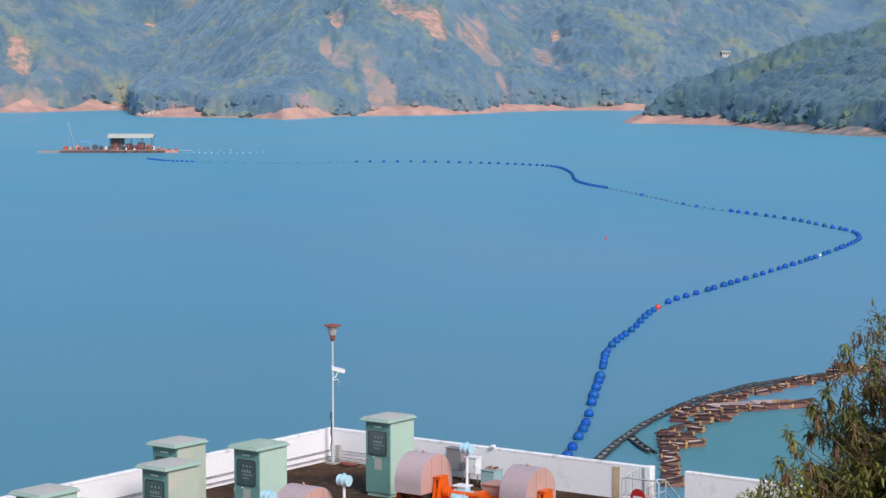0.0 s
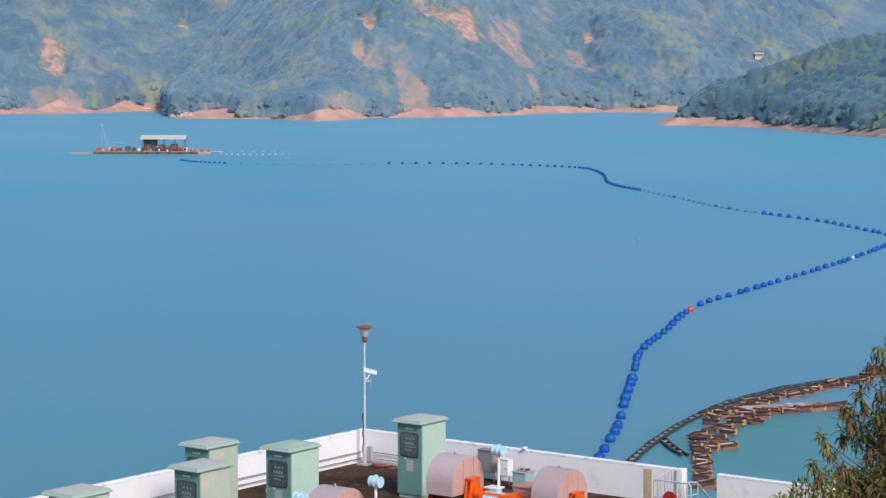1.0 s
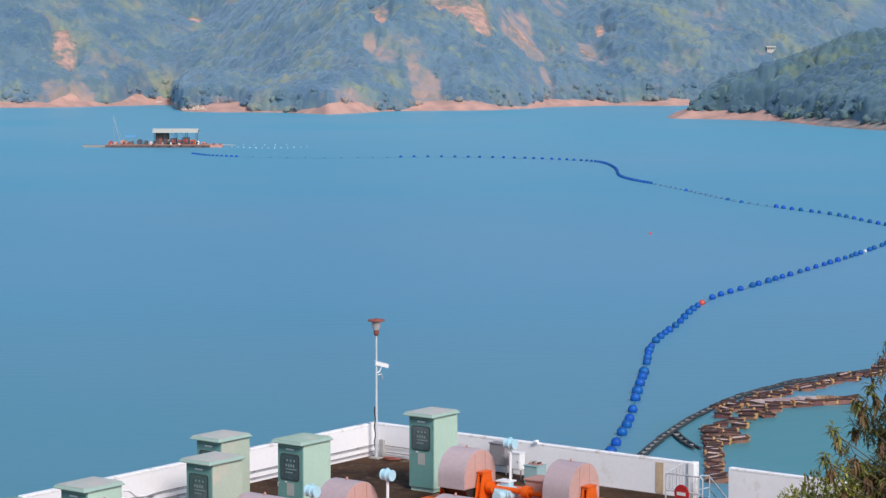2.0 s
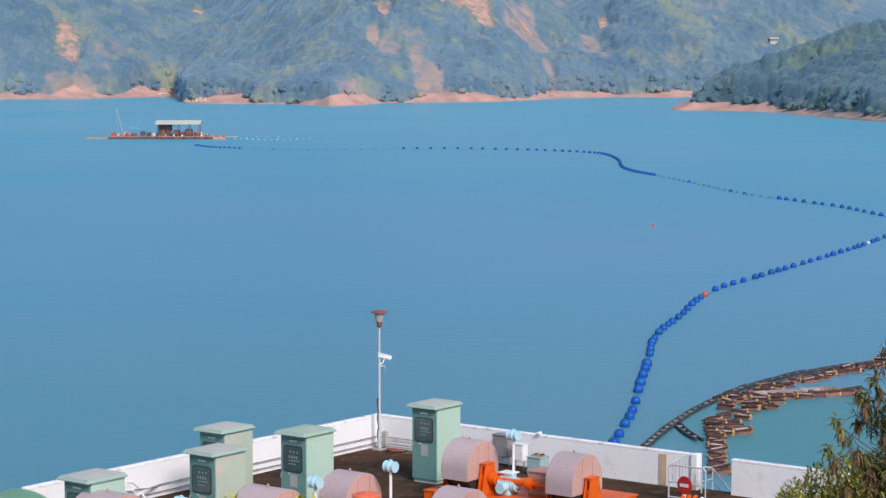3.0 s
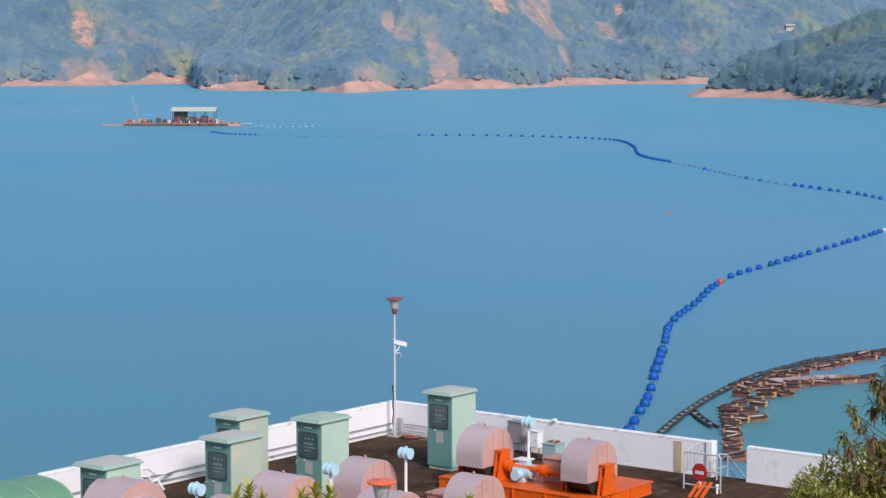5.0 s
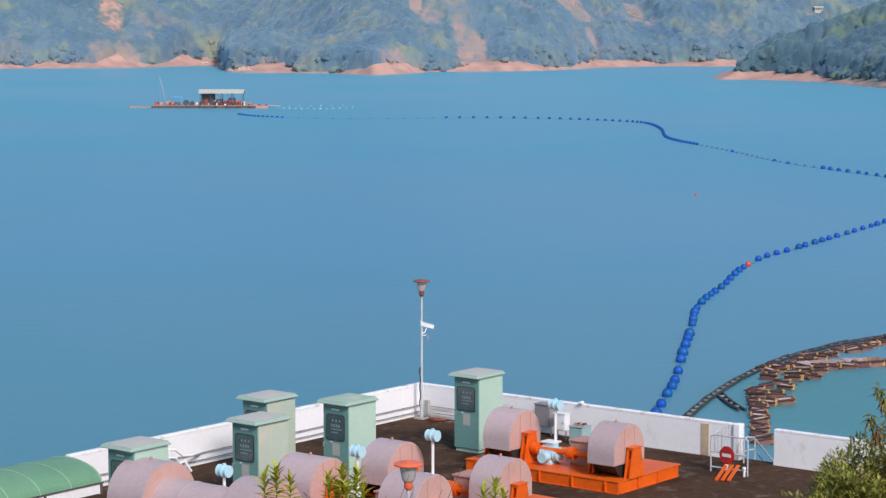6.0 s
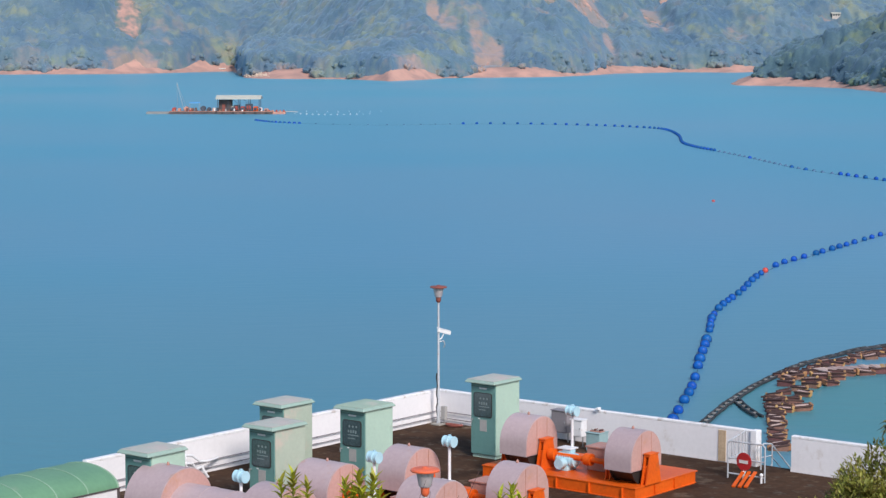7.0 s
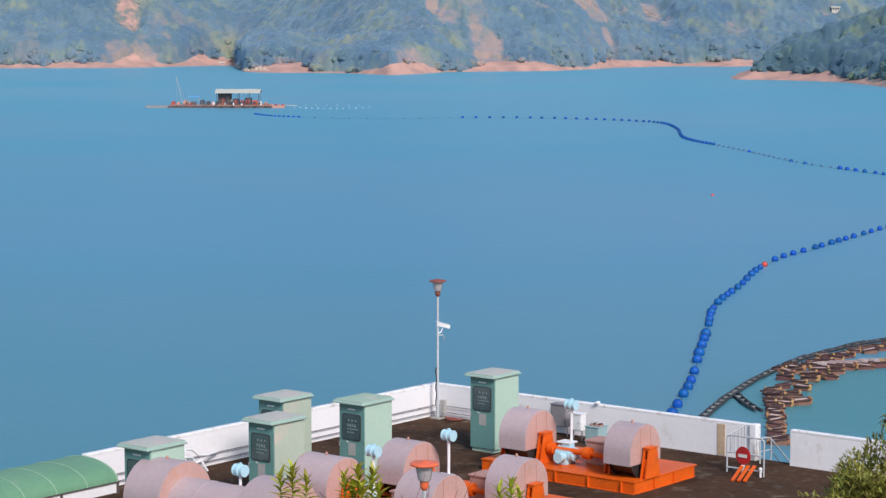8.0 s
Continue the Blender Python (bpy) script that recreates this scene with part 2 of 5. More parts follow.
M = dict(
    water=water_mat(),
    lamp_glass=glass_mat(),
    # distance haze is coloured in: blue in the hill and headland foliage, plus sheen
    forest=masked(hazy(mat("hill foliage", (0.103, 0.170, 0.206), (0.070, 0.132, 0.192), rough=0.75, size=0.06, fine=12, bump=0.6, stain=(0.190, 0.215, 0.125), stain_size=0.022, stain_amount=0.36,
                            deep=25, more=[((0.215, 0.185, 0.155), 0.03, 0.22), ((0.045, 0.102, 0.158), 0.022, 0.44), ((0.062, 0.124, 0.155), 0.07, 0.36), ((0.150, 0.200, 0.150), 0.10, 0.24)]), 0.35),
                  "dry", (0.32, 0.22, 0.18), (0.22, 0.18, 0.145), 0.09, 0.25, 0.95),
    headland=hazy(mat("headland foliage", (0.066, 0.130, 0.138), (0.042, 0.096, 0.128), rough=0.75, size=0.07, fine=12, bump=0.6, stain=(0.108, 0.148, 0.084), stain_size=0.035, stain_amount=0.34,
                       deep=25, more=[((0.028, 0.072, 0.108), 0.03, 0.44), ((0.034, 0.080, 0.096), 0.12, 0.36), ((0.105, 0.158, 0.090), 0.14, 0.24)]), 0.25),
    under=masked(mat("hill undergrowth", (0.110, 0.170, 0.165), (0.085, 0.140, 0.155), rough=0.9, size=0.08, fine=6, bump=0.5, stain=(0.22, 0.19, 0.13), stain_size=0.03, stain_amount=0.25, deep=20),
                 "bare", (0.51, 0.300, 0.240), (0.35, 0.220, 0.190), 0.22, 0.2, 0.9),
    rock=mat("pale shore rock", (0.55, 0.45, 0.36), (0.42, 0.34, 0.28), rough=0.9, size=0.6, bump=0.4),
    bank=mat("grassy bank", (0.12, 0.13, 0.05), (0.07, 0.06, 0.035), rough=0.95, size=0.4, bump=0.6, deep=3),
    white=mat("white painted render", (0.80, 0.79, 0.80), (0.74, 0.73, 0.74), rough=0.75, size=0.7, fine=12, bump=0.15, stain=(0.58, 0.53, 0.48), stain_size=1.1, stain_amount=0.12),
    coping=mat("white coping", (0.82, 0.82, 0.83), (0.74, 0.74, 0.75), rough=0.7, size=1.2, bump=0.15, stain=(0.46, 0.40, 0.35), stain_size=2.2, stain_amount=0.26),
    deck=mat("damp stained roof screed", (0.078, 0.042, 0.023), (0.044, 0.024, 0.014), rough=0.9, size=0.5, fine=14, bump=0.0, stain=(0.20, 0.15, 0.105), stain_size=1.1, stain_amount=0.17, spec=0.12,
             more=[((0.028, 0.015, 0.009), 0.6, 0.33), ((0.10, 0.085, 0.07), 2.6, 0.20)]),
    concrete=mat("old concrete", (0.36, 0.35, 0.32), (0.26, 0.25, 0.23), rough=0.9, size=0.5, bump=0.3),
    tan=mat("tan cement patch", (0.55, 0.42, 0.28), (0.42, 0.31, 0.2), rough=0.85, size=3),
    # cabinet fronts are set to a darker teal than the pale green bodies
    cab_front=mat("teal green cabinet door", (0.130, 0.280, 0.255), (0.112, 0.245, 0.230), rough=0.5, size=1.5, fine=10, bump=0.05, stain=(0.22, 0.33, 0.29), stain_size=2.0, stain_amount=0.12),
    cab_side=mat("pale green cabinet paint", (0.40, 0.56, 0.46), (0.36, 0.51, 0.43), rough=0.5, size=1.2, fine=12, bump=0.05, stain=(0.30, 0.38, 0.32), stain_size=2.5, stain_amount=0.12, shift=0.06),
    cab_worn=mat("weathered grey green cabinet paint", (0.42, 0.50, 0.41), (0.38, 0.45, 0.37), rough=0.6, size=1.2, fine=12, bump=0.05, stain=(0.50, 0.47, 0.40), stain_size=1.6, stain_amount=0.40),
    cab_roof=mat("weathered grey roof paint", (0.45, 0.48, 0.42), (0.40, 0.43, 0.38), rough=0.6, size=2, stain=(0.48, 0.44, 0.40), stain_size=1.5, stain_amount=0.45, more=[((0.28, 0.30, 0.26), 3.0, 0.12)]),
    cab_roof_green=mat("pale green roof paint", (0.36, 0.48, 0.36), (0.31, 0.42, 0.33), rough=0.6, size=2, stain=(0.48, 0.48, 0.40), stain_size=1.5, stain_amount=0.30),
    gauge_face=mat("pale instrument face behind glass", (0.22, 0.28, 0.28), (0.15, 0.20, 0.20), rough=0.4, size=9),
    fascia=mat("pale green roof edge paint", (0.30, 0.42, 0.36), (0.26, 0.37, 0.32), rough=0.6, size=2, stain=(0.30, 0.24, 0.18), stain_size=3.0, stain_amount=0.12),
    dark_glass=mat("dark window glass", (0.075, 0.12, 0.13), (0.04, 0.065, 0.07), rough=0.1, size=3, bump=0.0),
    rubber=mat("black rubber", (0.03, 0.03, 0.03), rough=0.7),
    steel=mat("galvanised steel", (0.45, 0.46, 0.47), (0.36, 0.37, 0.38), rough=0.45, metal=0.6, size=6),
    paper=mat("faded notice", (0.40, 0.38, 0.36), (0.32, 0.33, 0.32), rough=0.8, size=8),
    pale=mat("white plate", (0.75, 0.77, 0.75), rough=0.5, size=8),
    hood=mat("faded pinkish grey hood paint", (0.46, 0.365, 0.375), (0.40, 0.31, 0.32), rough=0.42, size=0.9, fine=14, bump=0.06, stain=(0.42, 0.25, 0.17), stain_size=1.6, stain_amount=0.14, shift=0.05),
    hood_end=mat("faded salmon end plate paint", (0.54, 0.335, 0.30), (0.46, 0.28, 0.25), rough=0.45, size=0.9, fine=14, bump=0.06, stain=(0.50, 0.26, 0.16), stain_size=1.4, stain_amount=0.22),
    gearbox=mat("red primer paint", (0.48, 0.25, 0.20), (0.40, 0.20, 0.155), rough=0.5, size=2, stain=(0.3, 0.2, 0.16), stain_size=3, stain_amount=0.15),
    orange=mat("orange machine paint", (0.74, 0.120, 0.009), (0.60, 0.088, 0.008), rough=0.42, size=1.5, fine=10, bump=0.06, stain=(0.35, 0.10, 0.03), stain_size=2.2, stain_amount=0.14, spec=0.25),
    black=mat("greasy black drum", (0.02, 0.02, 0.02), (0.035, 0.03, 0.028), rough=0.5, size=6),
    sky_blue=mat("light blue motor paint", (0.45, 0.68, 0.76), (0.38, 0.60, 0.69), rough=0.4, size=4, stain=(0.5, 0.45, 0.4), stain_size=4, stain_amount=0.1),
    white_steel=mat("white painted tube", (0.78, 0.79, 0.80), (0.68, 0.69, 0.70), rough=0.4, size=5, stain=(0.45, 0.3, 0.2), stain_size=6, stain_amount=0.1),
    rail=mat("weathered white rail tube", (0.50, 0.53, 0.56), (0.38, 0.41, 0.44), rough=0.5, size=5, stain=(0.35, 0.22, 0.15), stain_size=6, stain_amount=0.2),
    grey_box=mat("grey enamel", (0.24, 0.22, 0.24), (0.2, 0.19, 0.2), rough=0.5, size=4),
    teal_box=mat("pale teal enamel", (0.30, 0.45, 0.46), (0.25, 0.38, 0.4), rough=0.5, size=4),
    red_brown=mat("red brown lamp metal", (0.27, 0.078, 0.055), (0.20, 0.056, 0.042), rough=0.6, size=5),
    lamp_orange=mat("orange red lamp metal", (0.78, 0.16, 0.06), (0.66, 0.12, 0.05), rough=0.45, size=5),
    red=mat("red sign paint", (0.45, 0.02, 0.025), (0.38, 0.02, 0.02), rough=0.5, size=8),
    canopy=mat("green corrugated vault sheet", (0.145, 0.305, 0.175), (0.12, 0.26, 0.155), rough=0.45, size=1.0, fine=10, bump=0.05, stain=(0.2, 0.3, 0.2), stain_size=1.5, stain_amount=0.15),
    rib=mat("pale rib", (0.28, 0.44, 0.31), rough=0.5, size=4),
    buoy=mat("blue float plastic", (0.002, 0.098, 0.40), (0.002, 0.055, 0.25), rough=0.5, size=2, bump=0.03, shift=0.22, spec=0.25),
    buoy_white=mat("white float plastic", (0.55, 0.62, 0.68), rough=0.45, size=2),
    buoy_red=mat("red float plastic", (0.6, 0.07, 0.05), rough=0.45, size=2),
    buoy_grey=mat("faded grey blue float", (0.07, 0.16, 0.28), rough=0.5, size=2),
    rope=mat("dark rope", (0.03, 0.05, 0.10), rough=0.9, size=6),
    boom=mat("dark weathered boom", (0.04, 0.043, 0.047), (0.022, 0.024, 0.027), rough=0.7, size=2, bump=0.3, shift=0.3),
    boom_pale=mat("grey boom board", (0.22, 0.22, 0.21), (0.13, 0.13, 0.13), rough=0.8, size=2, shift=0.3),
    log=mat("reddish brown weathered log", (0.20, 0.096, 0.078), (0.095, 0.046, 0.038), rough=0.85, size=1.4, fine=9, bump=0.5, shift=0.45),
    edge_log=mat("dark brown edge log", (0.065, 0.030, 0.027), (0.032, 0.018, 0.018), rough=0.85, size=2, bump=0.3, shift=0.35),
    log_end=mat("yellow brown sawn end", (0.44, 0.25, 0.10), (0.27, 0.145, 0.065), rough=0.8, size=3, shift=0.3),
    plank=mat("grey pink raft board", (0.52, 0.39, 0.35), (0.33, 0.24, 0.21), rough=0.85, size=1.5, bump=0.3, shift=0.25),
    bark=mat("grey brown bark", (0.15, 0.11, 0.075), (0.09, 0.065, 0.045), rough=0.9, size=5, bump=0.5),
    leaf_green=leafy_light(mat("olive green leaf", (0.25, 0.235, 0.060), (0.130, 0.132, 0.034), rough=0.5, size=3, bump=0.0, shift=0.55, island=True), 0.3),
    leaf_brown=leafy_light(mat("dry brown leaf", (0.26, 0.165, 0.072), (0.15, 0.092, 0.042), rough=0.7, size=3, bump=0.0, shift=0.4, island=True), 0.3),
    leaf_bush=leafy_light(mat("yellow green bush leaf", (0.40, 0.38, 0.075), (0.20, 0.21, 0.045), rough=0.5, size=3, bump=0.0, shift=0.5, island=True), 0.35),
    leaf_bright=leafy_light(mat("bright yellow green leaf", (0.58, 0.50, 0.04), (0.26, 0.33, 0.030), rough=0.45, size=6, bump=0.0, shift=0.4), 0.3),
    leaf_yellow=mat("yellowed leaf", (0.75, 0.48, 0.03), (0.6, 0.38, 0.03), rough=0.5, size=6, bump=0.0),
    twig=mat("dark bare twig", (0.10, 0.05, 0.045), (0.07, 0.035, 0.03), rough=0.9, size=8),
    tin=mat("pale tin roof", (0.52, 0.52, 0.44), (0.43, 0.43, 0.37), rough=0.5, size=0.6, stain=(0.4, 0.32, 0.25), stain_size=0.7, stain_amount=0.15),
    hull=mat("rusty barge hull", (0.095, 0.075, 0.075), (0.06, 0.05, 0.05), rough=0.8, size=0.6, stain=(0.22, 0.12, 0.09), stain_size=0.5, stain_amount=0.25),
    barge_deck=mat("salmon barge deck", (0.52, 0.27, 0.2), (0.38, 0.2, 0.16), rough=0.8, size=0.5),
    engine=mat("dark blue grey engine", (0.06, 0.075, 0.10), (0.04, 0.05, 0.07), rough=0.5, size=2),
    engine_red=mat("red engine paint", (0.42, 0.06, 0.04), (0.3, 0.05, 0.035), rough=0.5, size=2),
    tarp=mat("blue tarpaulin", (0.12, 0.38, 0.70), rough=0.6, size=2),
    house=mat("pale house render", (0.52, 0.48, 0.44), rough=0.8, size=0.5),
)

for key, through_light in (("leaf_green", 0.4), ("leaf_brown", 0.35), ("leaf_bush", 0.4), ("leaf_bright", 0.4), ("leaf_yellow", 0.4)):
    leafy_light(M[key], through_light)


# ---- mesh helpers ----
def box(bm, x0, x1, y0, y1, z0, z1, bevel=0.0):
    r = bmesh.ops.create_cube(bm, size=1)
    vs = r["verts"]
    bmesh.ops.transform(bm, matrix=Matrix.Translation(((x0 + x1) / 2, (y0 + y1) / 2, (z0 + z1) / 2)) @ Matrix.Diagonal((x1 - x0, y1 - y0, z1 - z0, 1)), verts=vs)
    if bevel:
        es = {e for v in vs for e in v.link_edges}
        bmesh.ops.bevel(bm, geom=list(es), offset=bevel, segments=2, affect="EDGES", profile=0.5)
    return bm


def rod(bm, p, q, r0, r1=None, n=10):
    """A capped, tapering rod from p to q."""
    p, q = Vector(p), Vector(q)
    d = q - p
    m = Matrix.Translation((p + q) / 2) @ d.to_track_quat("Z", "Y").to_matrix().to_4x4()
    bmesh.ops.create_cone(bm, cap_ends=True, segments=n, radius1=r0, radius2=r0 if r1 is None else r1, depth=d.length, matrix=m)
    return bm


def tube(bm, points, r, n=8):
    for p, q in zip(points, points[1:]):
        rod(bm, p, q, r, n=n)
    for p in points[1:-1]:
        bmesh.ops.create_uvsphere(bm, u_segments=n, v_segments=6, radius=r, matrix=Matrix.Translation(p))
    return bm


def turned(bm, profile, n=24, m=Matrix()):
    """A body of revolution about z from (radius, height) pairs."""
    rings = []
    for r, z in profile:
        rings.append([bm.verts.new(m @ Vector((r * math.cos(2 * math.pi * i / n), r * math.sin(2 * math.pi * i / n), z))) for i in range(n)])
    for a, b in zip(rings, rings[1:]):
        for i in range(n):
            bm.faces.new((a[i], a[(i + 1) % n], b[(i + 1) % n], b[i]))
    bm.faces.new(rings[0][::-1])
    bm.faces.new(rings[-1])
    return bm


def prism(bm, outline, x0, x1):
    """An outline of (y, z) pairs drawn out along x."""
    a = [bm.verts.new((x0, y, z)) for y, z in outline]
    b = [bm.verts.new((x1, y, z)) for y, z in outline]
    k = len(outline)
    bm.faces.new(a[::-1])
    bm.faces.new(b)
    for i in range(k):
        bm.faces.new((a[i], a[(i + 1) % k], b[(i + 1) % k], b[i]))
    return bm


def mesh_of(name, bm, material, smooth=None):
    me = bpy.data.meshes.new(name)
    bmesh.ops.recalc_face_normals(bm, faces=bm.faces)
    bm.to_mesh(me)
    bm.free()
    me.materials.append(material)
    if smooth:
        me.shade_smooth()
        me.set_sharp_from_angle(angle=radians(smooth))
    return me


def part(name, bm, material, parent=None, label="", smooth=None):
    ob = new(name, mesh_of(name, bm, material, smooth))
    ob.parent = parent
    if label:
        ob["label"] = label
    return ob


def share(name, me, parent, m, label=""):
    ob = new(name, me)
    ob.parent = parent
    ob.matrix_basis = m
    if label:
        ob["label"] = label
    return ob


def thing(name, label, category, m=Matrix(), group="", kind=""):
    ob = new(name)
    ob.empty_display_size = 0.2
    ob.matrix_world = m
    return tagged(ob, label, category, group, kind)


def spline(points, step):
    """Points every step metres along a smooth line through the given ones."""
    ps = [Vector(p) for p in points]
    ps = [2 * ps[0] - ps[1], *ps, 2 * ps[-1] - ps[-2]]
    fine = []
    for i in range(1, len(ps) - 2):
        a, b, c, d = ps[i - 1:i + 3]
        for k in range(24):
            t = k / 24
            fine.append(0.5 * (2 * b + (c - a) * t + (2 * a - 5 * b + 4 * c - d) * t * t + (3 * b - a - 3 * c + d) * t ** 3))
    fine.append(ps[-2])
    out, left = [fine[0]], step
    for p, q in zip(fine, fine[1:]):
        while (q - p).length >= left:
            p = p + (q - p).normalized() * left
            out.append(p)
            left = step
        left -= (q - p).length
    return out


NONE = bmesh.new


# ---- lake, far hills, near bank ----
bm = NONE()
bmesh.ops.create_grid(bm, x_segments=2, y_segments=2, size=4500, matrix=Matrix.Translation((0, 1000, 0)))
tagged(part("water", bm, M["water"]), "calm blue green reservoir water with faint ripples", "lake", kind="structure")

FAR_X = [-700, -260, -203, -173, -150, -136, -112, -100, -76, -50, -28, 2, 34, 67, 90, 107, 146, 182, 230, 400, 900]
FAR_Y = [1330, 1330, 1342, 1374, 1415, 1425, 1240, 1222, 1217, 1200, 1164, 1228, 1254, 1267, 1310, 1361, 1394, 1393, 1420, 1500, 1600]
FOOT_X = [-700, -260, -203, -173, -150, -130, -112, -90, -70, -40, -10, 34, 67, 107, 146, 182, 230, 400, 900]
FOOT_Y = [1330, 1330, 1345, 1376, 1415, 1425, 1408, 1375, 1335, 1285, 1250, 1265, 1280, 1365, 1396, 1398, 1425, 1500, 1600]
HEAD_X = [140, 144, 166, 186, 192, 200, 217, 260, 400, 900]
HEAD_Y = [1110, 1075, 1063, 1032, 950, 901, 856, 790, 640, 300]


def far_height(x, y):
    d = y - np.interp(x, FAR_X, FAR_Y) + 10 * noise.noise((x * 0.03, y * 0.01, 2.0)) + 3 * noise.noise((x * 0.13, 3.0, 1.0))
    if d < 0:
        return max(-4, d * 0.2)
    beach = min(d, 16) * 0.26 * (1 + 0.5 * noise.noise((x * 0.02, 7.7, 0)))
    fold = noise.noise((x * 0.011, y * 0.004, 5.0)) + 0.5 * noise.noise((x * 0.026, y * 0.012, 9.0))
    hill = max(0, y - np.interp(x, FOOT_X, FOOT_Y) - 14)
    rise = hill * (0.37 + 0.12 * fold) + max(0, hill - 230) * 0.25 + 0.12 * min(60, max(0, d - 14))
    return beach + rise + 4 * noise.noise((x * 0.04, y * 0.04, 3.0)) * min(1, d / 60)


def head_inland(x, y):
    """Metres from the headland's waterline, less than 0 on the lake."""
    return min(y - np.interp(x, HEAD_X, HEAD_Y), (x - np.interp(y, HEAD_Y[::-1], HEAD_X[::-1])) * 1.3, 1190 + 0.8 * (x - 140) - y, (x - 142 - 0.17 * (y - 1085)) * 1.2)


def head_height(x, y):
    d = head_inland(x, y) + 3 * noise.noise((x * 0.07, y * 0.05, 4.0))
    if d < 0:
        return max(-4, d * 0.2)
    return min(d, 12) * 0.24 + max(0, d - 10) * 0.28 + min(20, d * 0.05) * noise.noise((x * 0.02, y * 0.015, 8.0))


def land(name, xs, ys, height, material, masks=()):
    """A sheet of ground; masks are (name, function of x and y) and say what covers it."""
    spots = [(x, y) for y in ys for x in xs]
    k = len(xs)
    faces = [(j * k + i, j * k + i + 1, (j + 1) * k + i + 1, (j + 1) * k + i) for j in range(len(ys) - 1) for i in range(k - 1)]
    me = bpy.data.meshes.new(name)
    me.from_pydata([(x, y, height(x, y)) for x, y in spots], [], faces)
    me.materials.append(material)
    me.shade_smooth()
    for mask, amount in masks:
        me.attributes.new(mask, "FLOAT", "POINT").data.foreach_set("value", [amount(x, y) for x, y in spots])
    return new(name, me)


def steps(*spans):
    out = []
    for a, b, s in spans:
        out += [a + s * i for i in range(int((b - a) / s))]
    return out + [spans[-1][1]]


# landslips and cuttings: x, y, half width, half depth, how bare
SCARS = [
    (-206, 1432, 4, 16, 1.00),
    (-200, 1416, 4, 13, 0.95),
    (-202, 1369, 6, 9, 0.60),
    (-187, 1377, 5, 12, 0.70),
    (-173, 1433, 4, 10, 0.42),
    (-183, 1413, 7, 17, 0.30),
    (-130, 1578, 5, 5, 1.00),
    (-109, 1506, 2, 12, 0.55),
    (0, 1369, 4, 10, 0.95),
    (-6, 1327, 3, 8, 0.75),
    (3, 1314, 6, 10, 0.62),
    (15, 1326, 10, 6, 0.45),
    (20, 1302, 4, 13, 0.62),
    (28, 1284, 7, 15, 0.75),
    (30, 1263, 8, 11, 0.85),
    (48, 1403, 12, 13, 1.00),
    (63, 1402, 6, 17, 0.95),
    (39, 1416, 8, 9, 0.65),
    (94, 1433, 10, 16, 0.85),
    (84, 1421, 7, 8, 0.70),
    (97, 1462, 5, 10, 0.62),
    (152, 1521, 3, 12, 0.95),
    (140, 1484, 5, 14, 0.85),
    (139, 1457, 8, 12, 0.52),
    (104, 1394, 3, 9, 0.58),
    (192, 1449, 6, 10, 0.45),
    (231, 1542, 11, 12, 0.38),
    (261, 1504, 8, 4, 0.85),
    (-19, 1205, 9, 12, 0.40),
    (124, 1555, 8, 13, 0.38),
    (-57, 1378, 11, 6, 0.30),
    (-216, 1483, 12, 8, 0.32),
]


def bareness(x, y, spread=1.0):
    """1 on an open landslip, 0 in closed forest, with a soft and wandering rim."""
    most, wander = 0.0, None
    for a, b, w, h, bare in SCARS:
        w, h = w * spread, h * spread
        if abs(x - a) < 3 * w and abs(y - b) < 3 * h:
            if wander is None:
                wander = 0.55 * noise.noise((x * 0.09, y * 0.06, 1)) + 0.4 * noise.noise((x * 0.28, y * 0.2, 6))
            q = math.hypot((x - a) / w, (y - b) / h) + wander
            most = max(most, bare * min(1, max(0, (1.85 - q) / 1.1)))
    return most


# depth of the bare clay between the waterline and the wood
EDGE_X = [-260, -205, -193, -184, -170, -156, -150, -135, -118, -103, -95, -79, -72, -40, -33, -22, -14, 2, 20, 27, 36, 50, 62, 85, 95, 105, 115, 130, 137, 150, 180, 260]
EDGE_D = [11, 13, 24, 12, 9, 22, 13, 11, 8, 11, 22, 24, 6, 5, 10, 17, 14, 8, 10, 22, 16, 10, 12, 5, 17, 20, 11, 13, 16, 9, 12, 11]


def far_edge(x):
    return np.interp(x, EDGE_X, EDGE_D) + 3 * noise.noise((x * 0.11, 4.5, 0)) + 2 * noise.noise((x * 0.4, 8.5, 0))


def far_bare(x, y):
    return max(0.72 * bareness(x, y), min(1, max(0, 0.8 - 0.12 * (y - np.interp(x, FAR_X, FAR_Y) - far_edge(x)))))


def far_dry(x, y):
    return min(1, 1.15 * bareness(x, y) + max(0, 0.35 - 0.03 * (y - np.interp(x, FAR_X, FAR_Y) - far_edge(x))))


def head_edge(x, y):
    return (15 if x < 186 else 10) + 4 * noise.noise((x * 0.05, y * 0.03, 0)) + 3 * noise.noise((x * 0.2, y * 0.1, 3))


def head_bare(x, y):
    # bright clay on the point, greyer and overgrown further along
    return min(0.9 if x < 192 else 0.45, max(0, 0.8 - 0.12 * (head_inland(x, y) - head_edge(x, y))))


tagged(land("ground", steps((-900, -300, 30), (-300, 360, 2), (360, 1000, 30)), steps((1130, 1460, 2.2), (1460, 1660, 7), (1660, 2600, 45)), far_height, M["under"], [("bare", far_bare)]),
       "far hillside with bare orange clay along the waterline", "hillside", kind="structure")
tagged(land("ground", steps((134, 260, 2.5), (260, 900, 20)), steps((280, 820, 30), (820, 1200, 3), (1200, 1840, 30)), head_height, M["under"], [("bare", head_bare)]),
       "low headland with bare orange clay along the waterline", "headland", kind="structure")

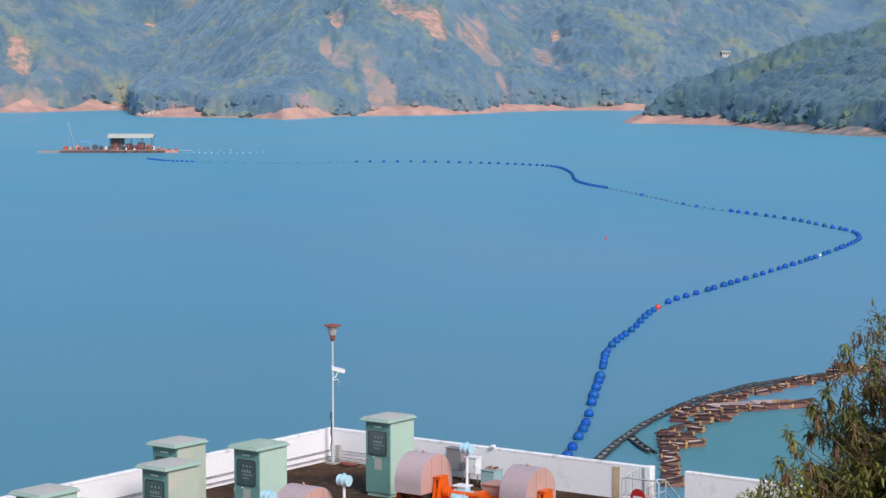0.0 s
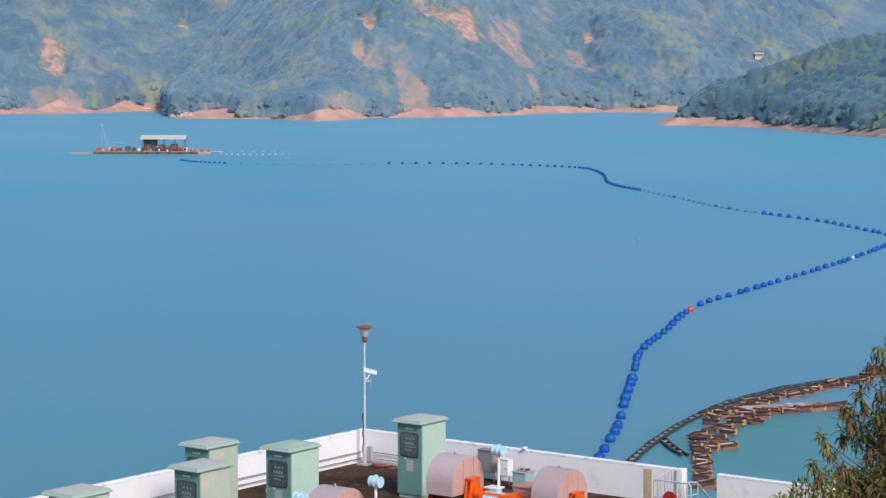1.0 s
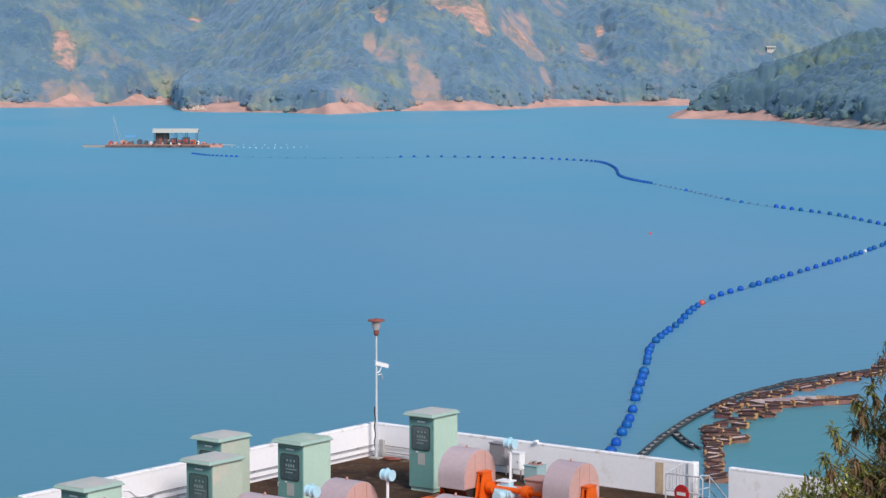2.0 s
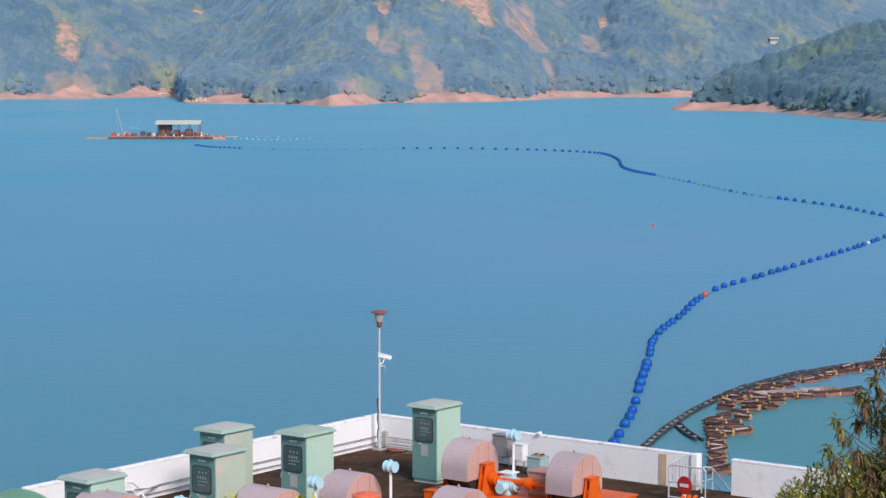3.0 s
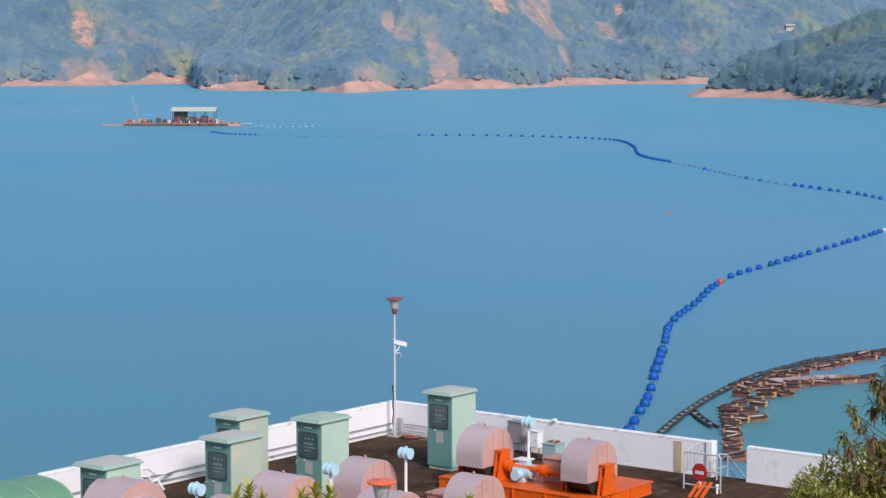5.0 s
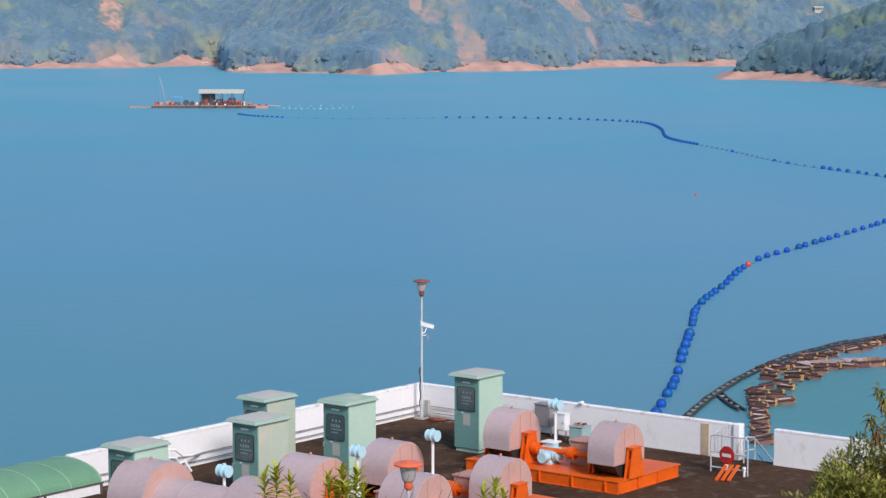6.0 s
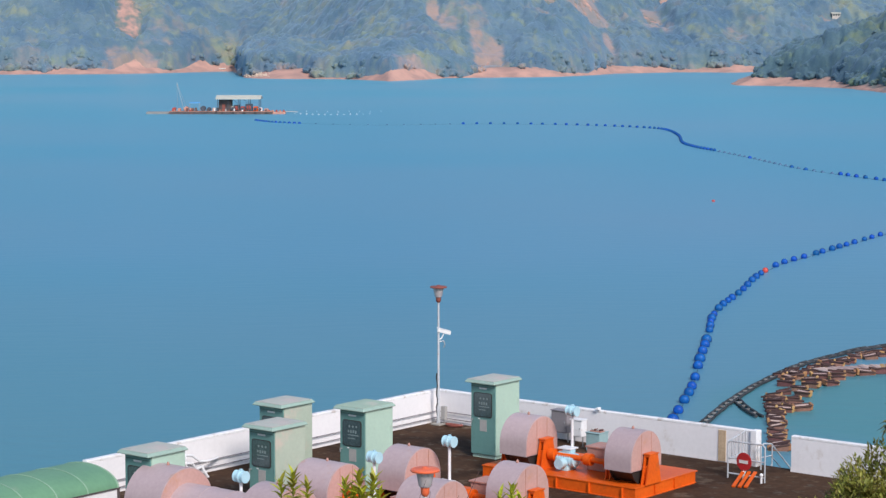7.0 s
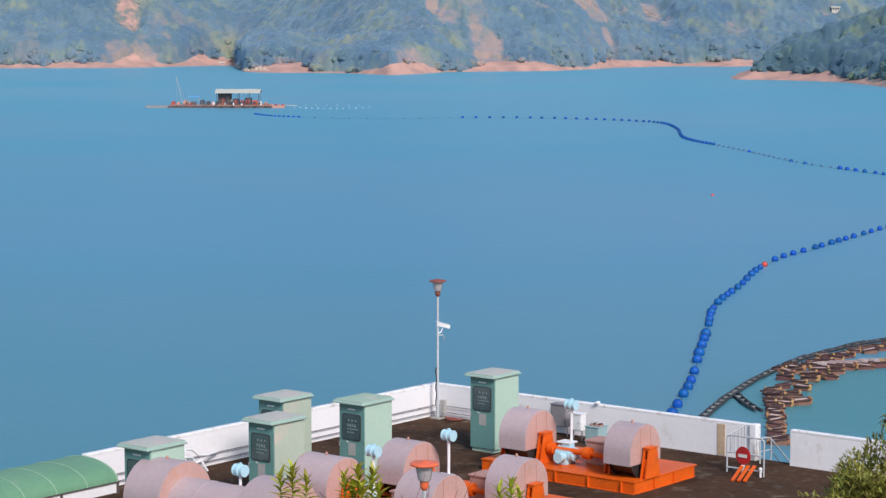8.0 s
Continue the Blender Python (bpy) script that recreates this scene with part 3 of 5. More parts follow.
def crown_top(x, y, crown):
    """Height of the leaf roof over the ground: domed crowns of several sizes, clumps on them, and taller and lower stands."""
    wx = x + 1.6 * noise.noise((x * 0.22, y * 0.22, 0)) + 0.6 * noise.noise((x * 0.7, y * 0.7, 2))
    wy = y + 2.2 * noise.noise((x * 0.22, y * 0.18, 7)) + 0.6 * noise.noise((x * 0.7, y * 0.7, 9))
    big = min(1, noise.voronoi((wx / crown, wy / (crown * 1.35), 0.3))[0][0])
    mid = min(1, noise.voronoi((wx / crown / 0.52, wy / (crown * 0.7), 8.3))[0][0])
    small = min(1, noise.voronoi((wx / crown / 0.27, wy / (crown * 0.36), 4.1))[0][0])
    tall = 0.55 + 0.55 * noise.noise((x * 0.035, y * 0.025, 2)) + 0.40 * noise.noise((x * 0.10, y * 0.07, 5))
    return crown * (tall + 1.0 * (1 - big * big) + 0.50 * (1 - mid * mid) + 0.22 * (1 - small * small))


def canopy(xs, ys, ground, closed, crown, material, label, dry=None):
    """The leaf roof of a far wood, tree beside tree, sinking into the ground where nothing grows."""
    k = len(xs)
    verts = []
    for y in ys:
        for x in xs:
            inside = closed(x, y)
            z = ground(x, y) - 1.2
            if inside > 0:
                z += min(1, inside / 9) ** 0.8 * (crown_top(x, y, crown) + 0.6)
            verts.append((x, y, z))
    faces = [(j * k + i, j * k + i + 1, (j + 1) * k + i + 1, (j + 1) * k + i) for j in range(len(ys) - 1) for i in range(k - 1)]
    me = bpy.data.meshes.new("forest")
    me.from_pydata(verts, [], faces)
    me.materials.append(material)
    me.shade_smooth()
    if dry:
        me.attributes.new("dry", "FLOAT", "POINT").data.foreach_set("value", [dry(v[0], v[1]) for v in verts])
    return tagged(new("forest", me), label, "forest", kind="stuff")


def lumps(count):
    """Uneven tree crowns of about unit size, with bulges of foliage."""
    out = []
    for k in range(count):
        b = bmesh.new()
        bmesh.ops.create_icosphere(b, subdivisions=3, radius=1)
        off = Vector((k * 7.1, 3.0, 0))
        for v in b.verts:
            d = v.co.normalized()
            v.co = d * (0.85 + 0.45 * noise.noise(d * 1.3 + off) + 0.30 * noise.noise(d * 2.9 + off) + 0.22 * noise.noise(d * 6.5 + off))
        b.verts.ensure_lookup_table()
        out.append((np.array([v.co[:] for v in b.verts]), np.array([[v.index for v in f.verts] for f in b.faces])))
        b.free()
    return out


LUMPS = lumps(18)


def woods(spots, material, label, dry=None):
    """One joined mesh of single trees; spots: x, y, height of the middle, radius, height factor."""
    vs, fs, shares, base = [], [], [], 0
    for x, y, z, r, tall in spots:
        v, f = LUMPS[random.randrange(len(LUMPS))]
        a = random.uniform(0, 6.3)
        c, s = math.cos(a), math.sin(a)
        vs.append(np.column_stack(((v[:, 0] * c - v[:, 1] * s) * r + x, (v[:, 0] * s + v[:, 1] * c) * r + y, v[:, 2] * r * tall + z)))
        fs.append(f + base)
        shares.append(np.full(len(v), dry(x, y) if dry else 0.0))
        base += len(v)
    v, f = np.concatenate(vs), np.concatenate(fs)
    me = bpy.data.meshes.new("forest")
    me.vertices.add(len(v))
    me.vertices.foreach_set("co", v.astype(np.float32).ravel())
    me.loops.add(f.size)
    me.loops.foreach_set("vertex_index", f.astype(np.int32).ravel())
    me.polygons.add(len(f))
    me.polygons.foreach_set("loop_start", np.arange(0, f.size, 3, dtype=np.int32))
    me.update(calc_edges=True)
    me.attributes.new("dry", "FLOAT", "POINT").data.foreach_set("value", np.concatenate(shares).astype(np.float32))
    me.materials.append(material)
    me.shade_smooth()
    return tagged(new("forest", me), label, "forest", kind="stuff")


def far_closed(x, y):
    """Metres inside the edge of the wood."""
    inside = min(y - np.interp(x, FAR_X, FAR_Y) - far_edge(x), 9 * (1 - bareness(x, y, 1.7)) - 0.6)
    return max(0, inside)


def head_closed(x, y):
    return max(0, head_inland(x, y) - head_edge(x, y))


canopy(steps((-310, 345, 1.15), (345, 460, 5)), steps((1165, 1460, 1.2), (1460, 1640, 2.0), (1640, 2000, 8)), far_height, far_closed, 5.6, M["forest"], "closed green and hazy wood covering the far hillside", far_dry)
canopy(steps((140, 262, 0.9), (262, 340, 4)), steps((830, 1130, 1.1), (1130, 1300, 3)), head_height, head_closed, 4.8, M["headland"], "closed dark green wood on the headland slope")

# single trees: along the edge of the wood, scattered on the slips, and rising from the leaf roof
random.seed(5)
spots = []
while len(spots) < 320:
    x = random.uniform(-310, 400)
    along_edge = len(spots) % 5 < 4
    d = far_edge(x) + random.uniform(-1, 9) if along_edge else far_edge(x) + random.uniform(0, 1) ** 1.2 * 310
    y = np.interp(x, FAR_X, FAR_Y) + d
    bare = bareness(x, y)
    if random.random() < bare:
        continue
    r = random.uniform(2.0, 4.2) * (1 - 0.55 * bare)
    inside = far_closed(x, y)
    roof_at = min(1, inside / 9) ** 0.8 * (crown_top(x, y, 5.6) + 0.6) - 1.2 if inside > 0 else 0
    spots.append((x, y, far_height(x, y) + max(0.3 * r, roof_at - 0.9 * r), r, random.uniform(0.7, 1.0)))
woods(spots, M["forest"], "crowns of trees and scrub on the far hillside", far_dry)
spots = []
while len(spots) < 190:
    x, y = random.uniform(142, 330), random.uniform(835, 1300)
    inside = head_closed(x, y)
    if head_inland(x, y) < head_edge(x, y) - 1 or (len(spots) % 5 < 4 and inside > 9):
        continue
    r = random.uniform(1.7, 3.6)
    roof_at = min(1, inside / 9) ** 0.8 * (crown_top(x, y, 4.8) + 0.6) - 1.2
    spots.append((x, y, head_height(x, y) + max(0.3 * r, roof_at - 0.9 * r), r, random.uniform(0.7, 1.0)))
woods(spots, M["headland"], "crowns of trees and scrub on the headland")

# ---- roof deck over the water: its own axes, x along the right wall, -y along the left wall ----
DECK = pose(-0.16, 60.88, 17.0, 0, 0, -38.65)
INTO_DECK = DECK.inverted()


def bank_height(x, y):
    p = INTO_DECK @ Vector((x, y, 17.0))
    out = math.hypot(max(0.6 - p.x, 0, p.x - 24), max(p.y + 0.6, 0, -26 - p.y))
    up = max(0, 34 - y) * 0.262
    n = 0.25 * noise.noise((x * 0.2, y * 0.2, 0)) * min(1, max(0, 34 - y) / 6)
    return min(16.55 + up, 26.3) + n - max(0, out - max(0, 36 - y) * 1.5) * 1.1


tagged(land("ground", steps((-160, -36, 8), (-36, 36, 1.5), (36, 160, 8)), steps((-120, -8, 8), (-8, 84, 1.5)), bank_height, M["bank"]),
       "grassy hillside bank below the viewpoint", "hillside", kind="structure")

bm = box(NONE(), -0.3, 22, -24, 0.3, -0.4, 0.0)
floor = tagged(part("floor", bm, M["deck"]), "dark brown damp stained flat roof deck", "roof deck", kind="structure")
floor.matrix_world = DECK
bm = box(NONE(), -0.1, 22, -24, 0.1, -17.5, -0.4)
ob = tagged(part("wall_base", bm, M["concrete"]), "grey concrete retaining wall under the deck", "wall", kind="structure")
ob.matrix_world = DECK

WALL = 0.91


def parapet(name, x0, x1, y0, y1, label, ends=()):
    ob = tagged(part(name, box(NONE(), x0, x1, y0, y1, 0, WALL - 0.07, 0.008), M["white"]), label, "wall", kind="structure")
    ob.matrix_world = DECK
    part("coping", box(NONE(), x0 - 0.004, x1 + 0.004, y0 - 0.004, y1 + 0.004, WALL - 0.07, WALL, 0.015), M["coping"], ob)
    part("plinth", box(NONE(), x0 - 0.005, x1 + 0.005, y0 - 0.005, y1 + 0.005, 0.0, 0.07), M["white"], ob)
    return ob


parapet("wall_1", -0.16, 0.0, -13.1, 0.16, "white painted parapet wall with weather stains")
right = parapet("wall_2", 0.03, 10.3, 0.0, 0.16, "white painted parapet wall with grey coping stains")
part("repair_strip", box(NONE(), 9.2, 9.42, -0.018, 0.01, 0.02, WALL - 0.09), M["tan"], right, "tan vertical cement patch")
part("end_post", box(NONE(), 10.16, 10.34, -0.06, 0.20, 0, WALL + 0.012, 0.015), M["coping"], right)
parapet("wall_3", 11.3, 21.5, 0.0, 0.16, "white painted parapet wall beyond the stair opening")
random.seed(77)


# ---- things on the deck ----
def on_deck(x, y, z=0.0, turn=0.0):
    return DECK @ pose(x, y, z, 0, 0, turn)


def cabinet(m, label, side="cab_side", top="cab_roof"):
    """Outdoor control cabinet, front towards -y; origin at the front left bottom corner, 0.8 wide and 1.02 deep."""
    c = thing("control_cabinet", label, "control cabinet", m, "control cabinets on the deck")
    W, D, H = 0.80, 1.02, 1.93
    part("plinth", box(NONE(), 0.04, W - 0.04, 0.04, D - 0.04, 0, 0.08), M["cab_side"], c)
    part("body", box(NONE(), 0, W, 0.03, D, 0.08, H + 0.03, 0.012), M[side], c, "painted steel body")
    door = part("door", box(NONE(), 0.012, W - 0.012, -0.005, 0.026, 0.10, H - 0.02, 0.008), M["cab_front"], c, "teal door with a window")
    b = NONE()
    outline = []
    for cx, cz, a0 in ((W - 0.17, 1.64, 0), (0.17, 1.64, 90), (0.17, 1.13, 180), (W - 0.17, 1.13, 270)):
        outline += [(cx + 0.06 * math.cos(radians(a0 + k * 30)), cz + 0.06 * math.sin(radians(a0 + k * 30))) for k in range(4)]
    prism(b, outline, -0.006, 0.016)
    bmesh.ops.transform(b, matrix=Matrix(((0, 1, 0, 0), (1, 0, 0, -0.018), (0, 0, 1, 0), (0, 0, 0, 1))), verts=b.verts)
    gasket = part("window_gasket", b, M["rubber"], door, "black rubber window gasket", smooth=40)
    b = NONE()
    inner = [((y - W / 2) * 0.92 + W / 2, (z - 1.375) * 0.94 + 1.375) for y, z in outline]
    prism(b, inner, -0.010, -0.004)
    bmesh.ops.transform(b, matrix=Matrix(((0, 1, 0, 0), (1, 0, 0, -0.019), (0, 0, 1, 0), (0, 0, 0, 1))), verts=b.verts)
    part("window_pane", b, M["dark_glass"], door, "dark glass with gauges behind")
    for k in range(3):
        b = NONE()
        turned(b, [(0.026, 0), (0.026, 0.006)], 12, Matrix.Translation((0.33 + 0.11 * k, -0.031, 1.55)) @ pose(0, 0, 0, 90))
        part("gauge", b, M["gauge_face"], door)
    for k in range(4):
        part("switch", box(NONE(), 0.28 + 0.075 * k, 0.325 + 0.075 * k, -0.033, -0.030, 1.40 - 0.01 * (k % 2), 1.46), M["gauge_face"], door)
    for z, x1 in ((1.33, 0.62), (1.25, 0.50)):
        part("switch_row", box(NONE(), 0.28, x1, -0.033, -0.030, z, z + 0.022), M["gauge_face"], door)
    part("notice", box(NONE(), 0.30, 0.52, -0.012, -0.006, 0.70, 1.00), M["paper"], door, "faded paper notice")
    part("sticker", box(NONE(), 0.24, 0.30, -0.011, -0.006, 1.005, 1.035), M["pale"], door)
    for z in (0.35, 1.0, 1.65):
        part("hinge", rod(NONE(), (W - 0.008, -0.012, z), (W - 0.008, -0.012, z + 0.10), 0.012, n=8), M["cab_front"], door)
    part("door_seam", box(NONE(), 0.02, W - 0.02, -0.0085, -0.0055, H - 0.085, H - 0.078), M["rubber"], door)
    part("name_plate", box(NONE(), 0.28, 0.52, -0.012, -0.006, 1.79, 1.83), M["pale"], door)
    b = NONE()
    rod(b, (0.06, -0.006, 0.98), (0.06, -0.05, 0.98), 0.02)
    box(b, 0.045, 0.075, -0.065, -0.045, 0.90, 1.0, 0.005)
    part("handle", b, M["steel"], door, "steel turn handle")
    b = NONE()
    x0, x1, y0, y1 = -0.10, W + 0.06, -0.14, D + 0.04
    ring = [(x0, y0), (x1, y0), (x1, y1), (x0, y1)]
    inset = [(x + (0.05 if x < W / 2 else -0.05), y + (0.05 if y < D / 2 else -0.05)) for x, y in ring]
    low = [b.verts.new((x, y, H + 0.016)) for x, y in ring]
    mid = [b.verts.new((x, y, H + 0.040)) for x, y in ring]
    high = [b.verts.new((x, y, H + 0.098)) for x, y in inset]
    b.faces.new(low[::-1])
    b.faces.new(high)
    for i in range(4):
        b.faces.new((low[i], low[(i + 1) % 4], mid[(i + 1) % 4], mid[i]))
        b.faces.new((mid[i], mid[(i + 1) % 4], high[(i + 1) % 4], high[i]))
    bmesh.ops.bevel(b, geom=b.edges[:], offset=0.006, segments=1, affect="EDGES")
    rim = part("roof", b, M["fascia"], c, "pale green sloping roof rim")
    b = NONE()
    under = [b.verts.new((x, y, H + 0.0985)) for x, y in inset]
    over = [b.verts.new((x, y, H + 0.104)) for x, y in inset]
    peak = b.verts.new((W / 2, (y0 + y1) / 2, H + 0.128))
    b.faces.new(under[::-1])
    for i in range(4):
        b.faces.new((under[i], under[(i + 1) % 4], over[(i + 1) % 4], over[i]))
        b.faces.new((over[i], over[(i + 1) % 4], peak))
    part("roof_sheet", b, M[top], rim, "weathered roof sheet")
    return c


cabinet(on_deck(3.86, -3.42), "pale green steel control cabinet with a teal windowed door")
cabinet(on_deck(3.83, -8.49), "pale green steel control cabinet with a green roof", "cab_side", "cab_roof_green")
cabinet(on_deck(3.86, -11.66), "weathered grey green control cabinet with a teal windowed door", "cab_worn")
cabinet(on_deck(1.98, -9.33), "weathered grey green control cabinet beside the parapet", "cab_worn")
cabinet(on_deck(3.88, -15.52), "pale green steel control cabinet with a grey weathered roof")


def hood_outline(r, low, centre):
    return [(-r, low), *[(-r * math.cos(radians(a)), centre + r * math.sin(radians(a))) for a in range(0, 181, 10)], (r, low)]


def hoist(m, label, r=0.65, lift=0.9, a=(-1.85, -1.05), b_=(1.25, 2.0), covered=False, ind=0.0):
    """Gate hoist: two hooded rope drums on one shaft along x, drive in the middle, all on a steel base."""
    h = thing("gate_hoist", label, "hoist", m, "gate hoists on the deck")
    base = part("base_plate", box(NONE(), -2.35, 2.18, -0.72, 2.0, 0.27, 0.30, 0.004), M["orange"], h, "orange painted steel base plate")
    for y in (-0.70, 1.9):
        b = NONE()
        box(b, -2.33, 2.16, y, y + 0.03, 0.02, 0.268)
        box(b, -2.33, 2.16, y - 0.03, y + 0.07, 0.0, 0.02)
        part("side_beam", b, M["orange"], base)
    for x in (-2.34, 2.13):
        b = NONE()
        box(b, x, x + 0.03, -0.665, 1.895, 0.02, 0.268)
        box(b, x - 0.02, x + 0.06, -0.62, 1.865, 0.0, 0.02)
        part("end_beam", b, M["orange"], base)
    for k in range(5):
        x = -2.0 + k * 0.95
        part("stiffener", box(NONE(), x, x + 0.025, -0.755, -0.702, 0.021, 0.268), M["orange"], base)
    for y in (0.1, 0.95):
        part("stiffener", box(NONE(), 2.162, 2.205, y, y + 0.025, 0.021, 0.268), M["orange"], base)
    for x0, x1 in (a, b_):
        b = prism(NONE(), hood_outline(r, lift - 0.27, lift), x0, x1)
        hd = part("drum_hood", b, M["hood"], h, "faded pinkish grey curved sheet hood", smooth=30)
        b = prism(NONE(), hood_outline(r - 0.02, lift - 0.25, lift), x1, x1 + 0.012)
        part("end_plate", b, M["hood_end"], hd, "salmon end plate", smooth=30)
        b = NONE()
        for y in (-0.22 * r / 0.65, 0.2 * r / 0.65):
            top = lift + math.sqrt(r * r - y * y) - 0.03
            box(b, x1 + 0.012, x1 + 0.018, y - 0.008, y + 0.008, lift - 0.24, top)
        if not covered:
            part("panel_seam", b, M["gearbox"], hd)
        part("lifting_lug", turned(NONE(), [(0.03, 0), (0.035, 0.03), (0.02, 0.07), (0.005, 0.075)], 8, Matrix.Translation(((x0 + x1) / 2, 0, lift + r - 0.005))), M["gearbox"], hd)
        b = NONE()
        rod(b, (x0 + 0.06, 0, lift - 0.1), (x1 - 0.06, 0, lift - 0.1), 0.50, n=24)
        for x in (x0 + 0.05, x1 - 0.08):
            rod(b, (x, 0, lift - 0.1), (x + 0.03, 0, lift - 0.1), 0.56, n=24)
        part("rope_drum", b, M["black"], h, "greasy black rope drum")
        for x in (x1 + 0.06, x0 - 0.22):
            b = NONE()
            t = lift + 0.10
            ws = [(-0.32, 0.30), (-0.17, t), (0.17, t), (0.32, 0.30)]
            prism(b, ws, x, x + 0.03)
            prism(b, ws, x + 0.13, x + 0.16)
            box(b, x + 0.03, x + 0.13, -0.17, 0.17, t - 0.05, t, 0.004)
            for y in (-0.2, 0.0, 0.17):
                box(b, x + 0.031, x + 0.129, y, y + 0.03, 0.31, t - 0.25)
            box(b, x - 0.02, x + 0.18, -0.19, 0.19, t, t + 0.03, 0.004)
            part("bearing_pedestal", b, M["orange"], h, "orange welded bearing pedestal")
    sh = NONE()
    rod(sh, (a[1] + 0.2, 0, lift - 0.25), (b_[0] - 0.2, 0, lift - 0.25), 0.07, n=12)
    for x in (a[1] + 0.35, 0.35, b_[0] - 0.3):
        rod(sh, (x - 0.09, 0, lift - 0.25), (x + 0.09, 0, lift - 0.25), 0.15, n=14)
    part("drive_shaft", sh, M["orange"], h, "orange shaft with couplings", smooth=40)
    b = NONE()
    box(b, 0.04, 1.0, 0.36, 0.95, 0.30, 0.86, 0.02)
    box(b, 0.01, 1.03, 0.33, 0.98, 0.86, 0.90, 0.008)
    gb = part("gearbox", b, M["gearbox"], h, "red primer gearbox")
    part("filler_cap", turned(NONE(), [(0.05, 0), (0.05, 0.05), (0.03, 0.07)], 10, Matrix.Translation((0.85, 0.5, 0.90))), M["black"], gb)
    b = NONE()
    box(b, ind - 0.30, ind - 0.05, -0.10, 0.30, 0.30, 0.42, 0.01)
    rod(b, (ind - 0.40, 0.08, 0.56), (ind + 0.10, 0.08, 0.56), 0.17, n=20)
    rod(b, (ind + 0.10, 0.08, 0.56), (ind + 0.17, 0.08, 0.56), 0.13, 0.08, n=20)
    rod(b, (ind - 0.15, -0.30, 0.50), (ind - 0.15, 0.0, 0.50), 0.11, n=16)
    rod(b, (ind - 0.15, -0.32, 0.50), (ind - 0.15, -0.29, 0.50), 0.13, n=16)
    box(b, ind - 0.28, ind - 0.02, 0.02, 0.22, 0.71, 0.80, 0.015)
    part("motor", b, M["sky_blue"], h, "light blue electric motor", smooth=40)
    for k in range(6):
        x = ind - 0.36 + k * 0.07
        part("cooling_fin", rod(NONE(), (x, 0.08, 0.56), (x + 0.018, 0.08, 0.56), 0.185, n=20), M["sky_blue"], h)
    part("terminal_lid", box(NONE(), ind - 0.42, ind - 0.02, 0.0, 0.34, 0.802, 0.84, 0.01), M["white_steel"], h)
    b = NONE()
    rod(b, (ind - 0.18, 0.3, 0.82), (ind - 0.18, 0.3, 1.60), 0.034, n=12)
    rod(b, (ind - 0.18, 0.3, 0.30), (ind - 0.18, 0.3, 0.82), 0.05, n=12)
    post = part("indicator_post", b, M["white_steel"], h, "white post", smooth=40)
    b = NONE()
    c = ind - 0.18
    rod(b, (c - 0.12, 0.3, 1.72), (c + 0.12, 0.3, 1.72), 0.11, n=22)
    rod(b, (c - 0.025, 0.3, 1.72), (c + 0.025, 0.3, 1.72), 0.135, n=22)
    rod(b, (c - 0.14, 0.3, 1.72), (c - 0.115, 0.3, 1.72), 0.128, n=22)
    rod(b, (c + 0.115, 0.3, 1.72), (c + 0.14, 0.3, 1.72), 0.128, n=22)
    box(b, c - 0.03, c + 0.03, 0.27, 0.33, 1.84, 1.88, 0.008)
    part("indicator_head", b, M["sky_blue"], post, "light blue drum shaped gate position indicator", smooth=40)
    if covered:
        b = NONE()
        rod(b, (a[1], 0, lift - 0.1), (b_[0], 0, lift - 0.1), 0.58, n=36)
        for x in (a[1] + 0.7, a[1] + 1.4):
            rod(b, (x, 0, lift - 0.1), (x + 0.05, 0, lift - 0.1), 0.59, n=36)
        part("shaft_cover", b, M["hood"], h, "pinkish grey tubular shaft cover", smooth=30)
    return h


hoist(on_deck(8.0, -4.56), "orange gate hoist with two pinkish drum hoods", ind=-0.17)
hoist(on_deck(8.3, -9.55), "orange gate hoist with two pinkish drum hoods", ind=-0.33)
hoist(on_deck(8.05, -12.0), "orange gate hoist with long pinkish drum hoods", a=(-2.05, -0.95), b_=(0.95, 1.95), ind=-0.22)
hoist(on_deck(6.8, -15.3), "gate hoist with large faded hoods and a covered shaft", r=0.8, lift=0.98, a=(-2.35, -1.3), b_=(0.9, 1.8), covered=True, ind=0.2)


